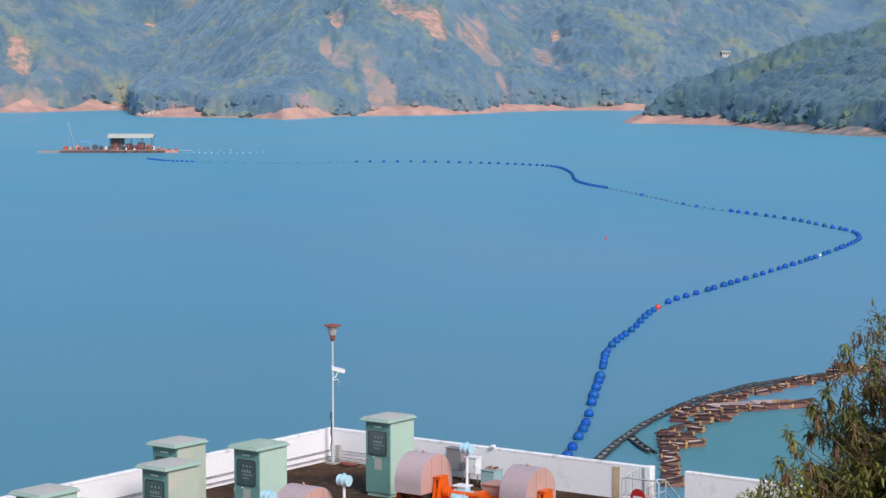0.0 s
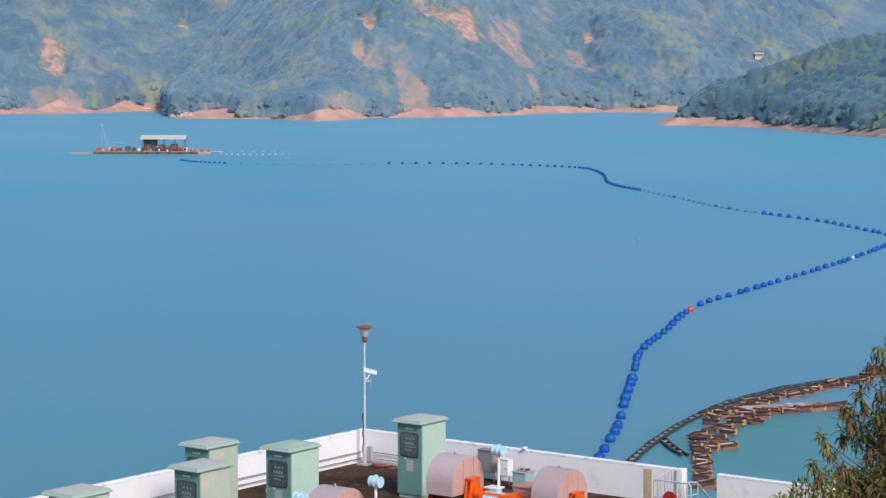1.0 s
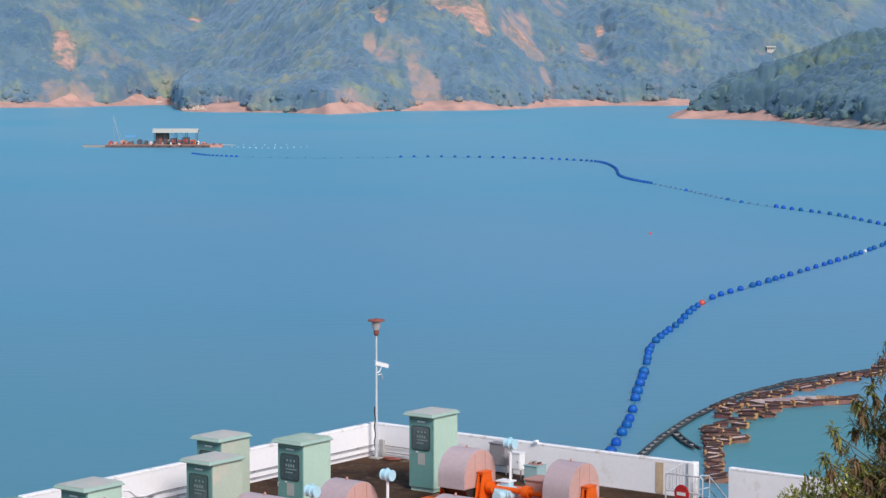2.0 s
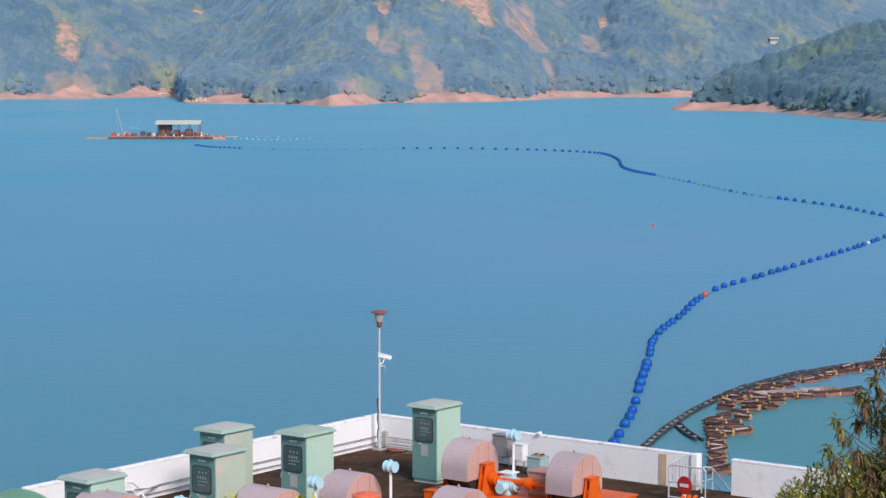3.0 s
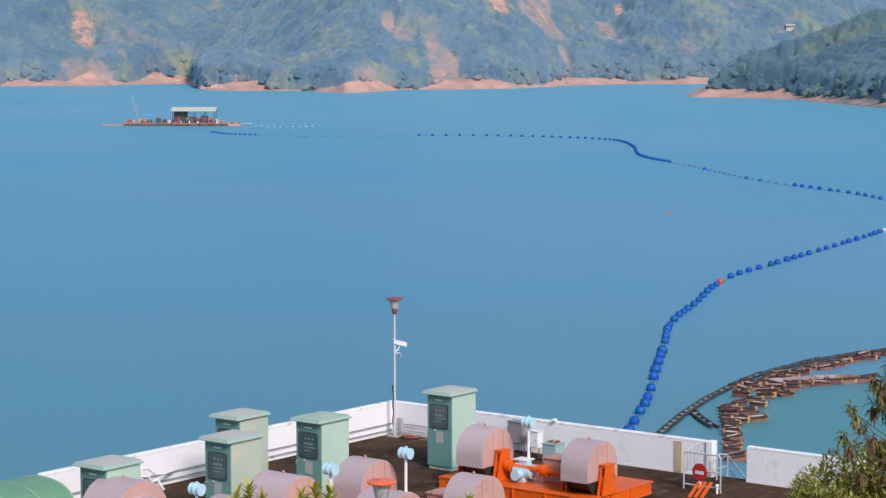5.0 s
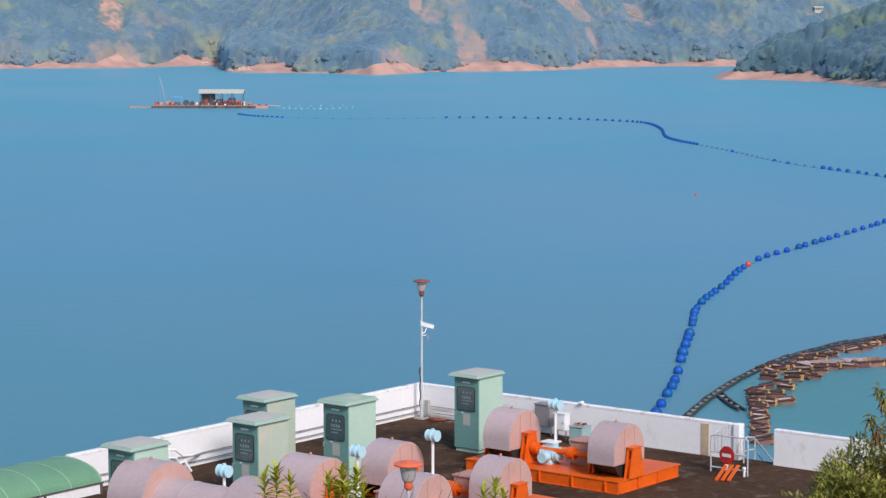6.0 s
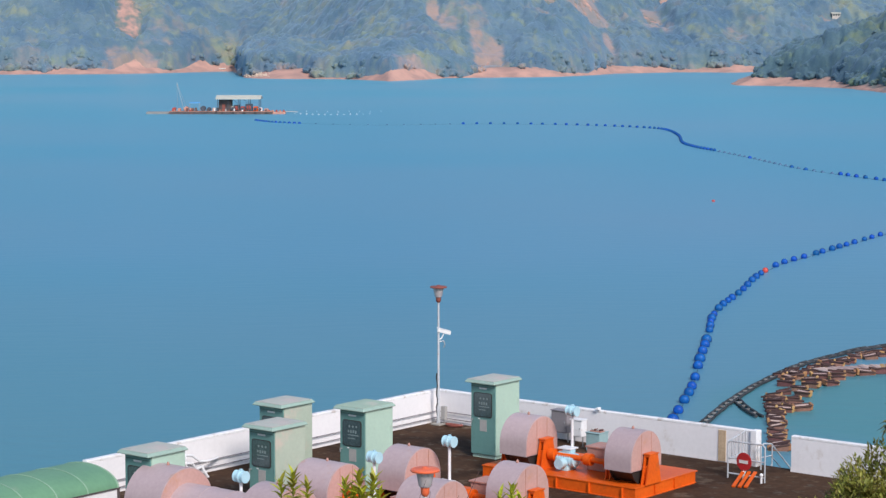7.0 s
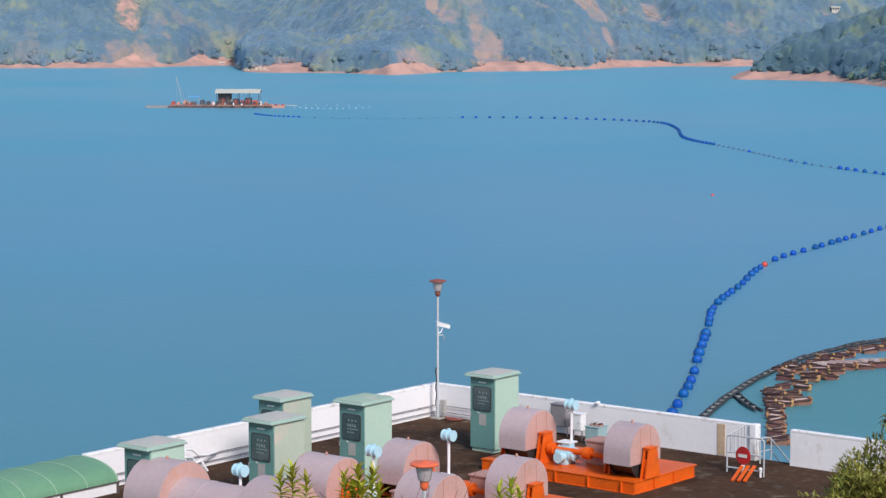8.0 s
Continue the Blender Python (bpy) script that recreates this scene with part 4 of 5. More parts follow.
def lamp(m, label, metal, height=3.45, camera_arm=False):
    """Post lamp: wide hat, conical glass, slim post, square foot."""
    p = thing("post_lamp", label, "lamp post", m, "post lamps")
    post = part("post", turned(NONE(), [(0.055, 0), (0.05, 0.5), (0.035, 0.55), (0.03, height)], 14), M["rail"], p, "pale grey painted post", smooth=50)
    b = box(NONE(), -0.16, 0.16, -0.16, 0.16, 0, 0.05, 0.01)
    for x in (-0.11, 0.11):
        for y in (-0.11, 0.11):
            rod(b, (x, y, 0.05), (x, y, 0.09), 0.015, n=6)
    part("foot", b, M["concrete"], p)
    part("collar", turned(NONE(), [(0.035, height - 0.03), (0.06, height), (0.072, height + 0.03), (0.072, height + 0.11), (0.09, height + 0.13)], 18), metal, p, smooth=40)
    part("glass", turned(NONE(), [(0.092, height + 0.13), (0.105, height + 0.15), (0.145, height + 0.35), (0.15, height + 0.38)], 24), M["lamp_glass"], p, "cloudy conical glass", smooth=40)
    b = turned(NONE(), [(0.165, height + 0.375), (0.235, height + 0.385), (0.24, height + 0.405), (0.22, height + 0.425), (0.07, height + 0.435), (0.045, height + 0.455), (0.012, height + 0.465)], 32)
    part("hat", b, metal, p, "wide disc shaped hat", smooth=40)
    if camera_arm:
        b = NONE()
        tube(b, [(0.02, 0, 2.40), (0.07, 0.05, 2.43), (0.11, 0.09, 2.56)], 0.018)
        cam_part = part("camera_arm", b, M["white_steel"], p, "white bracket arm")
        b = box(NONE(), -0.05, 0.05, -0.19, 0.19, -0.05, 0.05, 0.012)
        box(b, -0.06, 0.06, -0.23, 0.16, 0.052, 0.064)
        bmesh.ops.transform(b, matrix=pose(0.12, 0.10, 2.62, -14, 0, -51), verts=b.verts)
        part("camera_housing", b, M["white_steel"], cam_part, "white weatherproof camera housing")
        b = NONE()
        tube(b, [(0.02, 0.0, 2.34), (0.11, 0.09, 2.36), (0.14, 0.11, 2.26), (0.11, 0.09, 2.17)], 0.014)
        part("cable_loop", b, M["steel"], p)
        b = NONE()
        pts = [(-0.03 - 0.02 * math.sin(k * 1.7), -0.03, 1.45 - 0.12 * k) for k in range(12)]
        tube(b, pts, 0.021, 6)
        part("cable", b, M["rubber"], p, "black cable tied to the post")
        part("junction_box", box(NONE(), 0.10, 0.24, -0.02, 0.09, 0.16, 0.54, 0.01), M["paper"], p, "pale junction box at the post foot")
    return p


lamp(on_deck(0.38, -0.42), "slim grey post lamp with red brown hat and camera", M["red_brown"], 3.46, True)
lamp(pose(-0.29, 35.0, 16.9), "slim post lamp with bright orange red hat", M["lamp_orange"], 3.57)

# conduits along the foot of the parapets
for nm, m, run in (("conduit", on_deck(0.06, 0), [(0, -13.0, 0), (0, -0.12, 0)]), ("conduit", on_deck(0, -0.06), [(0.12, 0, 0), (3.6, 0, 0)])):
    c = thing(nm, "pair of grey conduits fixed along the white parapet", "conduit", m, "conduits")
    for z in (0.13, 0.31):
        part("pipe", tube(NONE(), [(x, y, z) for x, y, _ in run], 0.013), M["grey_box"], c)
    (x0, y0, _), (x1, y1, _) = run
    for k in range(9):
        f = (k + 0.5) / 9
        x, y = x0 + (x1 - x0) * f, y0 + (y1 - y0) * f
        for z in (0.13, 0.31):
            part("clip", box(NONE(), x - 0.016, x + 0.016, y - 0.016, y + 0.016, z - 0.016, z + 0.016), M["grey_box"], c)

# bent white standpipe by the left parapet
c = thing("standpipe", "white bent pipes rising beside the parapet", "pipe", on_deck(0.3, -9.75))
part("bent_pipe", tube(NONE(), [(0, -1.6, 0.42), (0, -0.75, 0.50), (0, -0.45, 0.62), (0, -0.2, 0.58), (0, 0.05, 0.40), (0, 0.35, 0.36), (-0.2, 0.9, 0.34)], 0.03), M["white_steel"], c, smooth=40)
part("bent_pipe", tube(NONE(), [(0.07, -1.6, 0.26), (0.07, -0.75, 0.32), (0.07, -0.5, 0.44), (0.07, -0.25, 0.40), (0.07, -0.15, 0.24), (0.07, 0.1, 0.28)], 0.03), M["white_steel"], c, smooth=40)
part("stand", tube(NONE(), [(0.03, -0.45, 0.60), (0.05, -0.45, 0.30), (0.06, -0.42, 0.0)], 0.028), M["white_steel"], c)
part("stand", tube(NONE(), [(0.06, 0.05, 0.30), (0.12, 0.12, 0.12), (0.14, 0.20, 0.0)], 0.035), M["white_steel"], c)

# boxes beside the right parapet
def enclosure(m, label, w, d, h, material, legs=0.0):
    e = thing("junction_cabinet", label, "electrical box", m, "boxes along the parapet")
    part("case", box(NONE(), 0, w, 0, d, legs, legs + h, 0.012), material, e)
    part("door", box(NONE(), 0.02, w - 0.02, -0.012, -0.002, legs + 0.02, legs + h - 0.02, 0.004), material, e)
    part("latch", box(NONE(), w - 0.07, w - 0.045, -0.024, -0.012, legs + h * 0.45, legs + h * 0.55), M["steel"], e)
    part("rain_lip", box(NONE(), -0.015, w + 0.015, -0.03, d + 0.01, legs + h, legs + h + 0.02), material, e)
    if legs:
        for x in (0.03, w - 0.05):
            part("leg", box(NONE(), x, x + 0.025, d * 0.4, d * 0.4 + 0.025, 0, legs), M["steel"], e)
    return e


enclosure(on_deck(4.25, -0.42), "dark grey enamel electrical box on legs", 0.50, 0.28, 0.58, M["grey_box"], 0.26)
enclosure(on_deck(5.02, -0.62), "white enamel electrical box on legs", 0.36, 0.24, 0.44, M["white_steel"], 0.26)
enclosure(on_deck(5.75, -0.95), "pale teal enamel floor cabinet", 0.42, 0.42, 0.48, M["teal_box"])
t = thing("tool_tray", "rusty tray of fittings on the teal cabinet", "tray", on_deck(5.8, -0.85, 0.501))
part("tray", box(NONE(), 0, 0.34, 0, 0.2, 0, 0.03, 0.006), M["gearbox"], t)
for k in range(4):
    part("fitting", rod(NONE(), (0.05 + 0.08 * k, 0.03, 0.055), (0.06 + 0.08 * k, 0.17, 0.055), 0.025), M["log" if k % 2 else "paper"], t)
c = thing("wall_lamp", "small white lamp bracket on the coping", "lamp", on_deck(5.5, 0.06, WALL))
part("bracket", tube(NONE(), [(0, 0, 0), (0, 0, 0.06), (0, -0.14, 0.07)], 0.02), M["white_steel"], c)
part("head", box(NONE(), -0.06, 0.06, -0.16, -0.05, 0.02, 0.07, 0.01), M["white_steel"], c)
c = thing("hose", "red coiled hose lying by the lamp foot", "hose", on_deck(0.95, -0.45))
pts = [(0.19 * math.cos(k * 0.5) * (1 + 0.02 * k), 0.11 * math.sin(k * 0.5), 0.03 + 0.002 * k) for k in range(28)]
part("coil", tube(NONE(), pts, 0.025, 6), M["red_brown"], c, smooth=60)

# green vaulted stair cover at the end of the left parapet
v = thing("vaulted_canopy", "green barrel vaulted canopy on low white walls", "canopy", on_deck(0, 0))
A, RISE, LOW = 1.08, 0.44, 0.42


def arch(a, rise, low, thick):
    up = [(-a * math.cos(radians(k)), low + rise * math.sin(radians(k))) for k in range(0, 181, 9)]
    return up + [(y * (1 - thick / a), low + (z - low) * (1 - thick / rise)) for y, z in up[::-1]]


def along_y(b):
    bmesh.ops.transform(b, matrix=Matrix(((0, 1, 0, 0), (1, 0, 0, 0), (0, 0, 1, 0), (0, 0, 0, 1))), verts=b.verts)
    return b


part("vault", along_y(prism(NONE(), arch(A, RISE, LOW, 0.02), -20, -13.15)), M["canopy"], v, "green translucent sheet", smooth=30)
for k in range(8):
    y = -19.6 + 0.92 * k
    part("rib", along_y(prism(NONE(), arch(A + 0.012, RISE + 0.012, LOW, 0.03), y, y + 0.032)), M["rib"], v, smooth=30)
part("edge_trim", along_y(prism(NONE(), arch(A + 0.015, RISE + 0.015, LOW, 0.05), -13.15, -13.11)), M["rib"], v, smooth=30)
for x in (-A - 0.02, A - 0.08):
    part("side_wall", box(NONE(), x, x + 0.10, -20, -13.12, 0.0, LOW - 0.022), M["white"], v, "low white side wall")
    part("gutter", box(NONE(), x - 0.02, x + 0.13, -20, -13.1, LOW - 0.022, LOW), M["hull"], v)
for y in (-13.19, -14.9, -16.6, -18.3):
    part("post", box(NONE(), A + 0.025, A + 0.065, y, y + 0.05, 0, LOW - 0.024), M["hull"], v)

part("raised_screed", box(NONE(), A + 0.09, A + 1.5, -20, -13.3, 0.003, 0.19, 0.02), M["deck"], v, "raised strip of brown screed")

# stair opening: steps down towards the water, rails, barrier and sign
st = thing("stair", "concrete stair going down from the deck to the water", "stair", on_deck(10.34, 0.30), kind="structure")
for k in range(24):
    part("step", box(NONE(), 0.02, 0.92, k * 0.24, k * 0.24 + 0.26, -0.18 * k - 0.55, -0.18 * (k + 1)), M["concrete"], st)
for x in (0.25,):
    r = thing("stair_rail", "white tubular stair handrail", "handrail", on_deck(10.34 + x, -0.25), "stair rails")
    part("top_rail", tube(NONE(), [(0, 0, 0.0), (0, 0, 0.58), (0, 0.12, 0.64), (0, 0.5, 0.58), (0, 4.2, -2.32)], 0.020), M["rail"], r, smooth=50)
    part("mid_rail", tube(NONE(), [(0, 0, 0.30), (0, 0.5, 0.28), (0, 4.2, -2.62)], 0.015), M["rail"], r, smooth=50)
    part("low_rail", tube(NONE(), [(0, 0.5, 0.04), (0, 4.2, -2.86)], 0.015), M["rail"], r, smooth=50)
    for k in range(4):
        y = 0.55 + k * 1.1
        z = 0.57 - (y - 0.5) * 0.784
        part("baluster", rod(NONE(), (0, y, z - 0.80), (0, y, z), 0.016), M["rail"], r)
g = thing("barrier_gate", "white tubular barrier gate before the stair", "barrier", on_deck(10.45, -1.60, 0, 0))
rails = [[(0, 0, 0), (0, 0, 0.86), (0.06, 0, 0.92), (0.98, 0, 0.92), (1.04, 0, 0.86), (1.04, 0, 0)], [(0, 0, 0.12), (1.04, 0, 0.12)], [(0, 0, 0.50), (1.04, 0, 0.50)]]
for p in rails:
    part("tube", tube(NONE(), p, 0.020), M["rail"], g, smooth=50)
for k in range(5):
    part("bar", rod(NONE(), (0.15 + 0.17 * k, 0, 0.5), (0.15 + 0.17 * k, 0, 0.92), 0.011), M["rail"], g)
g = thing("side_barrier", "white tubular side barrier with bars", "barrier", on_deck(10.43, -1.56))
part("tube", tube(NONE(), [(0, 0, 0), (0, 0, 0.90), (0, 0.84, 1.04), (0, 0.84, 0)], 0.019), M["rail"], g, smooth=50)
part("tube", tube(NONE(), [(0, 0, 0.45), (0, 0.84, 0.5)], 0.02), M["rail"], g)
for k in range(4):
    part("bar", rod(NONE(), (0, 0.17 * (k + 1), 0.46), (0, 0.17 * (k + 1), 0.93 + 0.028 * k), 0.014), M["rail"], g)
s = thing("no_entry_sign", "round red no entry sign with white bar", "sign", on_deck(10.93, -1.68, 0.46, -6))
part("disc", turned(NONE(), [(0.215, 0), (0.215, 0.012)], 32, pose(0, 0.03, 0, 90)), M["red"], s)
part("white_bar", box(NONE(), -0.13, 0.13, 0.008, 0.016, -0.04, 0.04), M["pale"], s)
part("rim", turned(NONE(), [(0.226, 0), (0.226, 0.008)], 32, pose(0, 0.04, 0, 90)), M["red"], s)
s = thing("folding_barrier", "orange striped barrier boards lying before the gate", "barrier", on_deck(10.95, -2.55))
for k in range(3):
    b = box(NONE(), -0.042, 0.042, -0.45, 0.45, -0.02, 0.02, 0.006)
    bmesh.ops.transform(b, matrix=pose(0.10 + 0.17 * k, 0.45, 0.12 + 0.015 * k, 13, 0, 15), verts=b.verts)
    part("board", b, M["orange"], s)
for x in (0.0, 0.5):
    part("foot_ball", turned(NONE(), [(0.015, 0), (0.042, 0.02), (0.05, 0.05), (0.038, 0.08), (0.008, 0.095)], 12, pose(x, 0.86, 0.15)), M["white_steel"], s, smooth=60)
    part("stand", rod(NONE(), (x, 0.86, 0), (x, 0.86, 0.16), 0.03), M["white_steel"], s)


# ---- on the water ----
def buoy_meshes():
    """Barrel float and its parts, made once."""
    made = {}
    prof = [(0.05, -0.49), (0.22, -0.47), (0.35, -0.38), (0.42, -0.2), (0.43, 0.0), (0.42, 0.2), (0.35, 0.38), (0.22, 0.47), (0.05, 0.49)]
    for key in ("buoy", "buoy_white", "buoy_red", "buoy_grey"):
        b = turned(NONE(), prof, 16)
        made[key] = mesh_of("shell", b, M[key], 50)
    made["band"] = mesh_of("band", turned(NONE(), [(0.445, -0.03), (0.455, -0.02), (0.455, 0.02), (0.445, 0.03)], 16), M["rope"])
    return made


BM = buoy_meshes()


def float_at(p, ahead, key, size, label, group, dip=0.0, cat="buoy"):
    turn = math.atan2(ahead.y, ahead.x)
    m = Matrix.Translation((p.x, p.y, dip)) @ Matrix.Rotation(turn, 4, "Z") @ Matrix.Rotation(radians(random.uniform(80, 100)), 4, "Y") @ Matrix.Rotation(random.uniform(0, 6), 4, "Z") @ Matrix.Diagonal((size, size, size, 1))
    o = thing("buoy", label, cat, m, group)
    share("shell", BM[key], o, Matrix())
    share("band", BM["band"], o, Matrix())


LINE = [(15.6, 150.5), (17.9, 161.7), (19.0, 166.9), (20.2, 173.7), (21.6, 182.8), (23.3, 192.8), (24.8, 202.1), (26.0, 210.1), (28.2, 219.7), (31.5, 230.7),
        (35.4, 245.6), (40.0, 258.7), (45.9, 269.8), (56.1, 289.4), (69.5, 315.8), (81.9, 343.2), (85.8, 355.9), (87.0, 367.1), (85.5, 378),
        (83.0, 396.5), (77.2, 415.5), (71.0, 438.3), (66.6, 471.7), (62.6, 498.6), (59.3, 517), (58.6, 536.5), (61.5, 574.0), (60.9, 606.8),
        (53.7, 621.3), (41.6, 632.9), (23.9, 641.3), (6.7, 642.1), (-15.6, 636), (-32.1, 640.1), (-49.4, 652.5), (-57.8, 669.0)]
run = spline([(x, y, 0) for x, y in LINE], 0.5)
b = NONE()
for k in range(0, len(run) - 4, 4):
    rod(b, (run[k].x, run[k].y, 0.02), (run[k + 4].x, run[k + 4].y, 0.02), 0.02, n=5)
tagged(part("boom_rope", b, M["rope"]), "dark rope linking the blue floats on the water", "rope", kind="stuff")
k, nxt = 0, 0.3
GROUP = "floats of the boom line"
while k < len(run) - 2:
    s = k * 0.5
    if s >= nxt:
        p, ahead = run[k], run[k + 1] - run[k]
        size, key, lab, dip = random.uniform(0.76, 1.0), "buoy", "blue plastic barrel float on the boom rope", 0.22
        gap = (3.5 if p.y < 205 else 3.2) + random.uniform(-0.9, 0.9) + (2.2 if random.random() < 0.08 else 0)
        if p.y < 195:
            size *= 1.12
        if 422 < p.y < 500 and p.x > 20:
            key, lab, size, dip, gap = "buoy_grey", "faded half sunk grey blue float", 0.75, 0.06, 3.6
            if random.random() < 0.12:
                key, lab, size = "buoy", "blue plastic barrel float on the boom rope", 1.0
        elif p.y > 500 and p.x > 57:
            gap, size = 2.4, 0.9
        elif p.x < 57 and p.y > 600:
            gap = 2.5 + max(0, 45 - p.x) * 0.035 + random.uniform(0, 0.6)
            size = 0.9 if p.x > 5 else 0.6
            if p.x < 5:
                key, lab, dip = "buoy_grey", "faded half sunk grey blue float", 0.02
            if p.x < -42:
                key, lab, dip, size, gap = "buoy", "blue plastic barrel float on the boom rope", 0.05, 1.0, 1.8
        elif random.random() < 0.03 and 200 < p.y < 330:
            size, key, lab = 0.6, "buoy_white", "white plastic barrel float on the boom rope"
        if 250 < p.y < 254.5 and p.x < 60:
            key, lab, size = "buoy_red", "red plastic float on the boom rope", 0.8
        float_at(p, ahead, key, size, lab, GROUP, dip)
        nxt = s + gap
    k += 1
float_at(Vector((43.8, 354.4, 0)), Vector((1, 0.2, 0)), "buoy_red", 0.5, "single small red float on open water", "", 0.1)
for k in range(13):
    f = k / 12
    y = 719 - 8 * math.sin(f * 3.1)
    float_at(Vector((-48.5 + 24.5 * f, y, 0)), Vector((1, 0, 0)), "buoy_white", random.uniform(0.30, 0.5), "small white float in a row behind the barge", "white floats by the barge", 0.1)
for k in range(8):
    float_at(Vector((-46 + 3.6 * k, 738 + random.uniform(-2, 2), 0)), Vector((1, 0, 0)), "buoy_white", random.uniform(0.22, 0.38), "small white float in a row behind the barge", "white floats by the barge", 0.1)

# dark double debris boom with rungs
BOOM = [(16.3, 146), (17.9, 151.6), (18.8, 154.5), (20.4, 159.4), (22.1, 164.1), (24.1, 169.1), (26.4, 174.1), (28.7, 178.8), (31.2, 182.8), (33.7, 186.0), (36.3, 189.4),
        (40.5, 192.9), (44.9, 196.3), (50.9, 201.6), (60, 209)]
SPUR = [(22.1, 163.6), (22.4, 158.9), (23.1, 154.9)]


def ladder_boom(points, label):
    t = thing("debris_boom", label, "floating boom", kind="")
    line = spline([(x, y, 0) for x, y in points], 1.5)
    b0 = mesh_of("float_pipe", rod(NONE(), (-0.70, 0, 0), (0.70, 0, 0), 0.105, n=10), M["boom"], 40)
    b1 = mesh_of("rung", box(NONE(), -0.13, 0.13, -0.28, 0.28, -0.08, 0.05, 0.02), M["boom_pale"])
    for p, q in zip(line, line[1:]):
        d = (q - p).normalized()
        side = Vector((-d.y, d.x, 0))
        rot = Matrix.Rotation(math.atan2(d.y, d.x), 4, "Z")
        mid = (p + q) / 2
        for sgn in (-0.25, 0.25):
            share("float_pipe", b0, t, Matrix.Translation(mid + side * sgn + Vector((0, 0, 0.12 + random.uniform(-0.03, 0.05)))) @ rot)
        share("rung", b1, t, Matrix.Translation(p + Vector((0, 0, 0.14))) @ rot @ Matrix.Rotation(random.uniform(-0.15, 0.15), 4, "Z"))
    return t


ladder_boom(BOOM, "dark floating debris boom of double pipes with rungs")
ladder_boom(SPUR, "short dark spur of the floating debris boom")


def raft_meshes():
    """Shallow box floats: a worn body, two edge logs, an ochre end block."""
    body = []
    for k in range(4):
        b = box(NONE(), -0.60, 0.60, -0.30, 0.30, -0.16, 0.24, 0.05)
        for v in b.verts:
            v.co += Vector(noise.noise_vector(v.co * 1.3 + Vector((k * 5, 0, 0)))) * 0.08
        body.append(mesh_of("float_box", b, M["log"]))
    edge = mesh_of("edge_log", turned(NONE(), [(0.06, -0.70), (0.085, -0.6), (0.075, 0.0), (0.09, 0.55), (0.06, 0.72)], 8, pose(0, 0, 0, 0, 90, 0)), M["edge_log"], 40)
    slab = mesh_of("top_board", box(NONE(), -0.52, 0.52, -0.13, 0.13, 0, 0.04, 0.012), M["plank"])
    end = mesh_of("end_block", box(NONE(), -0.11, 0.11, -0.27, 0.27, -0.12, 0.33, 0.06), M["log_end"])
    return body, edge, slab, end


BODY, EDGE, SLAB, END = raft_meshes()


def float_raft(x, y, turn, size=1.0, boards=True):
    t = thing("pontoon_float", "worn reddish brown floating box pontoon with ochre end", "pontoon",
              pose(x, y, 0.05 + random.uniform(-0.04, 0.08), random.uniform(-14, 14), random.uniform(-9, 9), turn) @ Matrix.Diagonal((size, size, size, 1)), "floating box pontoons")
    share("float_box", BODY[random.randrange(4)], t, Matrix())
    for yy in (-0.30, 0.30):
        share("edge_log", EDGE, t, pose(random.uniform(-0.1, 0.1), yy, 0.28, 0, random.uniform(-7, 7), random.uniform(-9, 9)))
    if boards and random.random() < 0.85:
        share("top_board", SLAB, t, pose(0, random.uniform(-0.06, 0.06), 0.26, 0, random.uniform(-3, 3), random.uniform(-6, 6)))
    for sgn in (-1, 1):
        if random.random() < (0.45 if sgn < 0 else 0.8):
            share("end_block", END, t, pose(sgn * 0.66, 0, 0.06, 0, random.uniform(-10, 10), random.uniform(-12, 12)))


# a chain of pontoons from the stair foot out along the boom
for k in range(15):
    f = k / 14
    x, y = 22.35 + 2.7 * f, 144.0 + 21 * f
    float_raft(x + random.uniform(-0.22, 0.22), y + random.uniform(-0.3, 0.3), (24 if k % 2 else -14) + random.uniform(-18, 18), random.uniform(0.82, 1.05))
CLUSTER = [(24.3, 157.4), (25.6, 160.3), (26.4, 159.3), (26.3, 163.5), (27.5, 165.6), (26.2, 166.4), (27.6, 168.0), (28.8, 169.6), (30.0, 171.5), (30.5, 170.7), (25.2, 163.0),
           (27.4, 172.4), (28.5, 174.9), (30.3, 174.4), (31.5, 173.5), (25.0, 158.6), (26.2, 161.6), (26.9, 170.4), (29.2, 172.6), (31.8, 175.2), (24.9, 160.8)]
for x, y in CLUSTER:
    float_raft(x, y, random.uniform(-45, 40), random.uniform(0.8, 1.1))
for k in range(58):
    f = k / 57
    x, y = 27.2 + 25 * f, 174.6 + 26.0 * f ** 0.86
    float_raft(x + random.uniform(-0.5, 0.5), y + random.uniform(-2.6, 0.3) + 2.0 * min(1, f * 2.5), random.uniform(-35, 50), random.uniform(0.7, 1.0))


def plank_raft(x, y, turn, count, material, label):
    t = thing("plank_raft", label, "raft", pose(x, y, 0, 0, 0, turn), "plank rafts")
    me = mesh_of("plank", box(NONE(), -0.16, 0.16, -1.1, 1.1, -0.04, 0.04, 0.01), material)
    for k in range(count):
        share("plank", me, t, pose((k - count / 2) * 0.36, random.uniform(-0.15, 0.15), 0.32 + random.uniform(-0.02, 0.03), 0, random.uniform(-3, 3), random.uniform(-3, 3)))
    for yy in (-0.7, 0.7):
        part("bearer", rod(NONE(), (-count * 0.19, yy, 0.12), (count * 0.19, yy, 0.12), 0.15, n=10), M["log"], t)
    return t


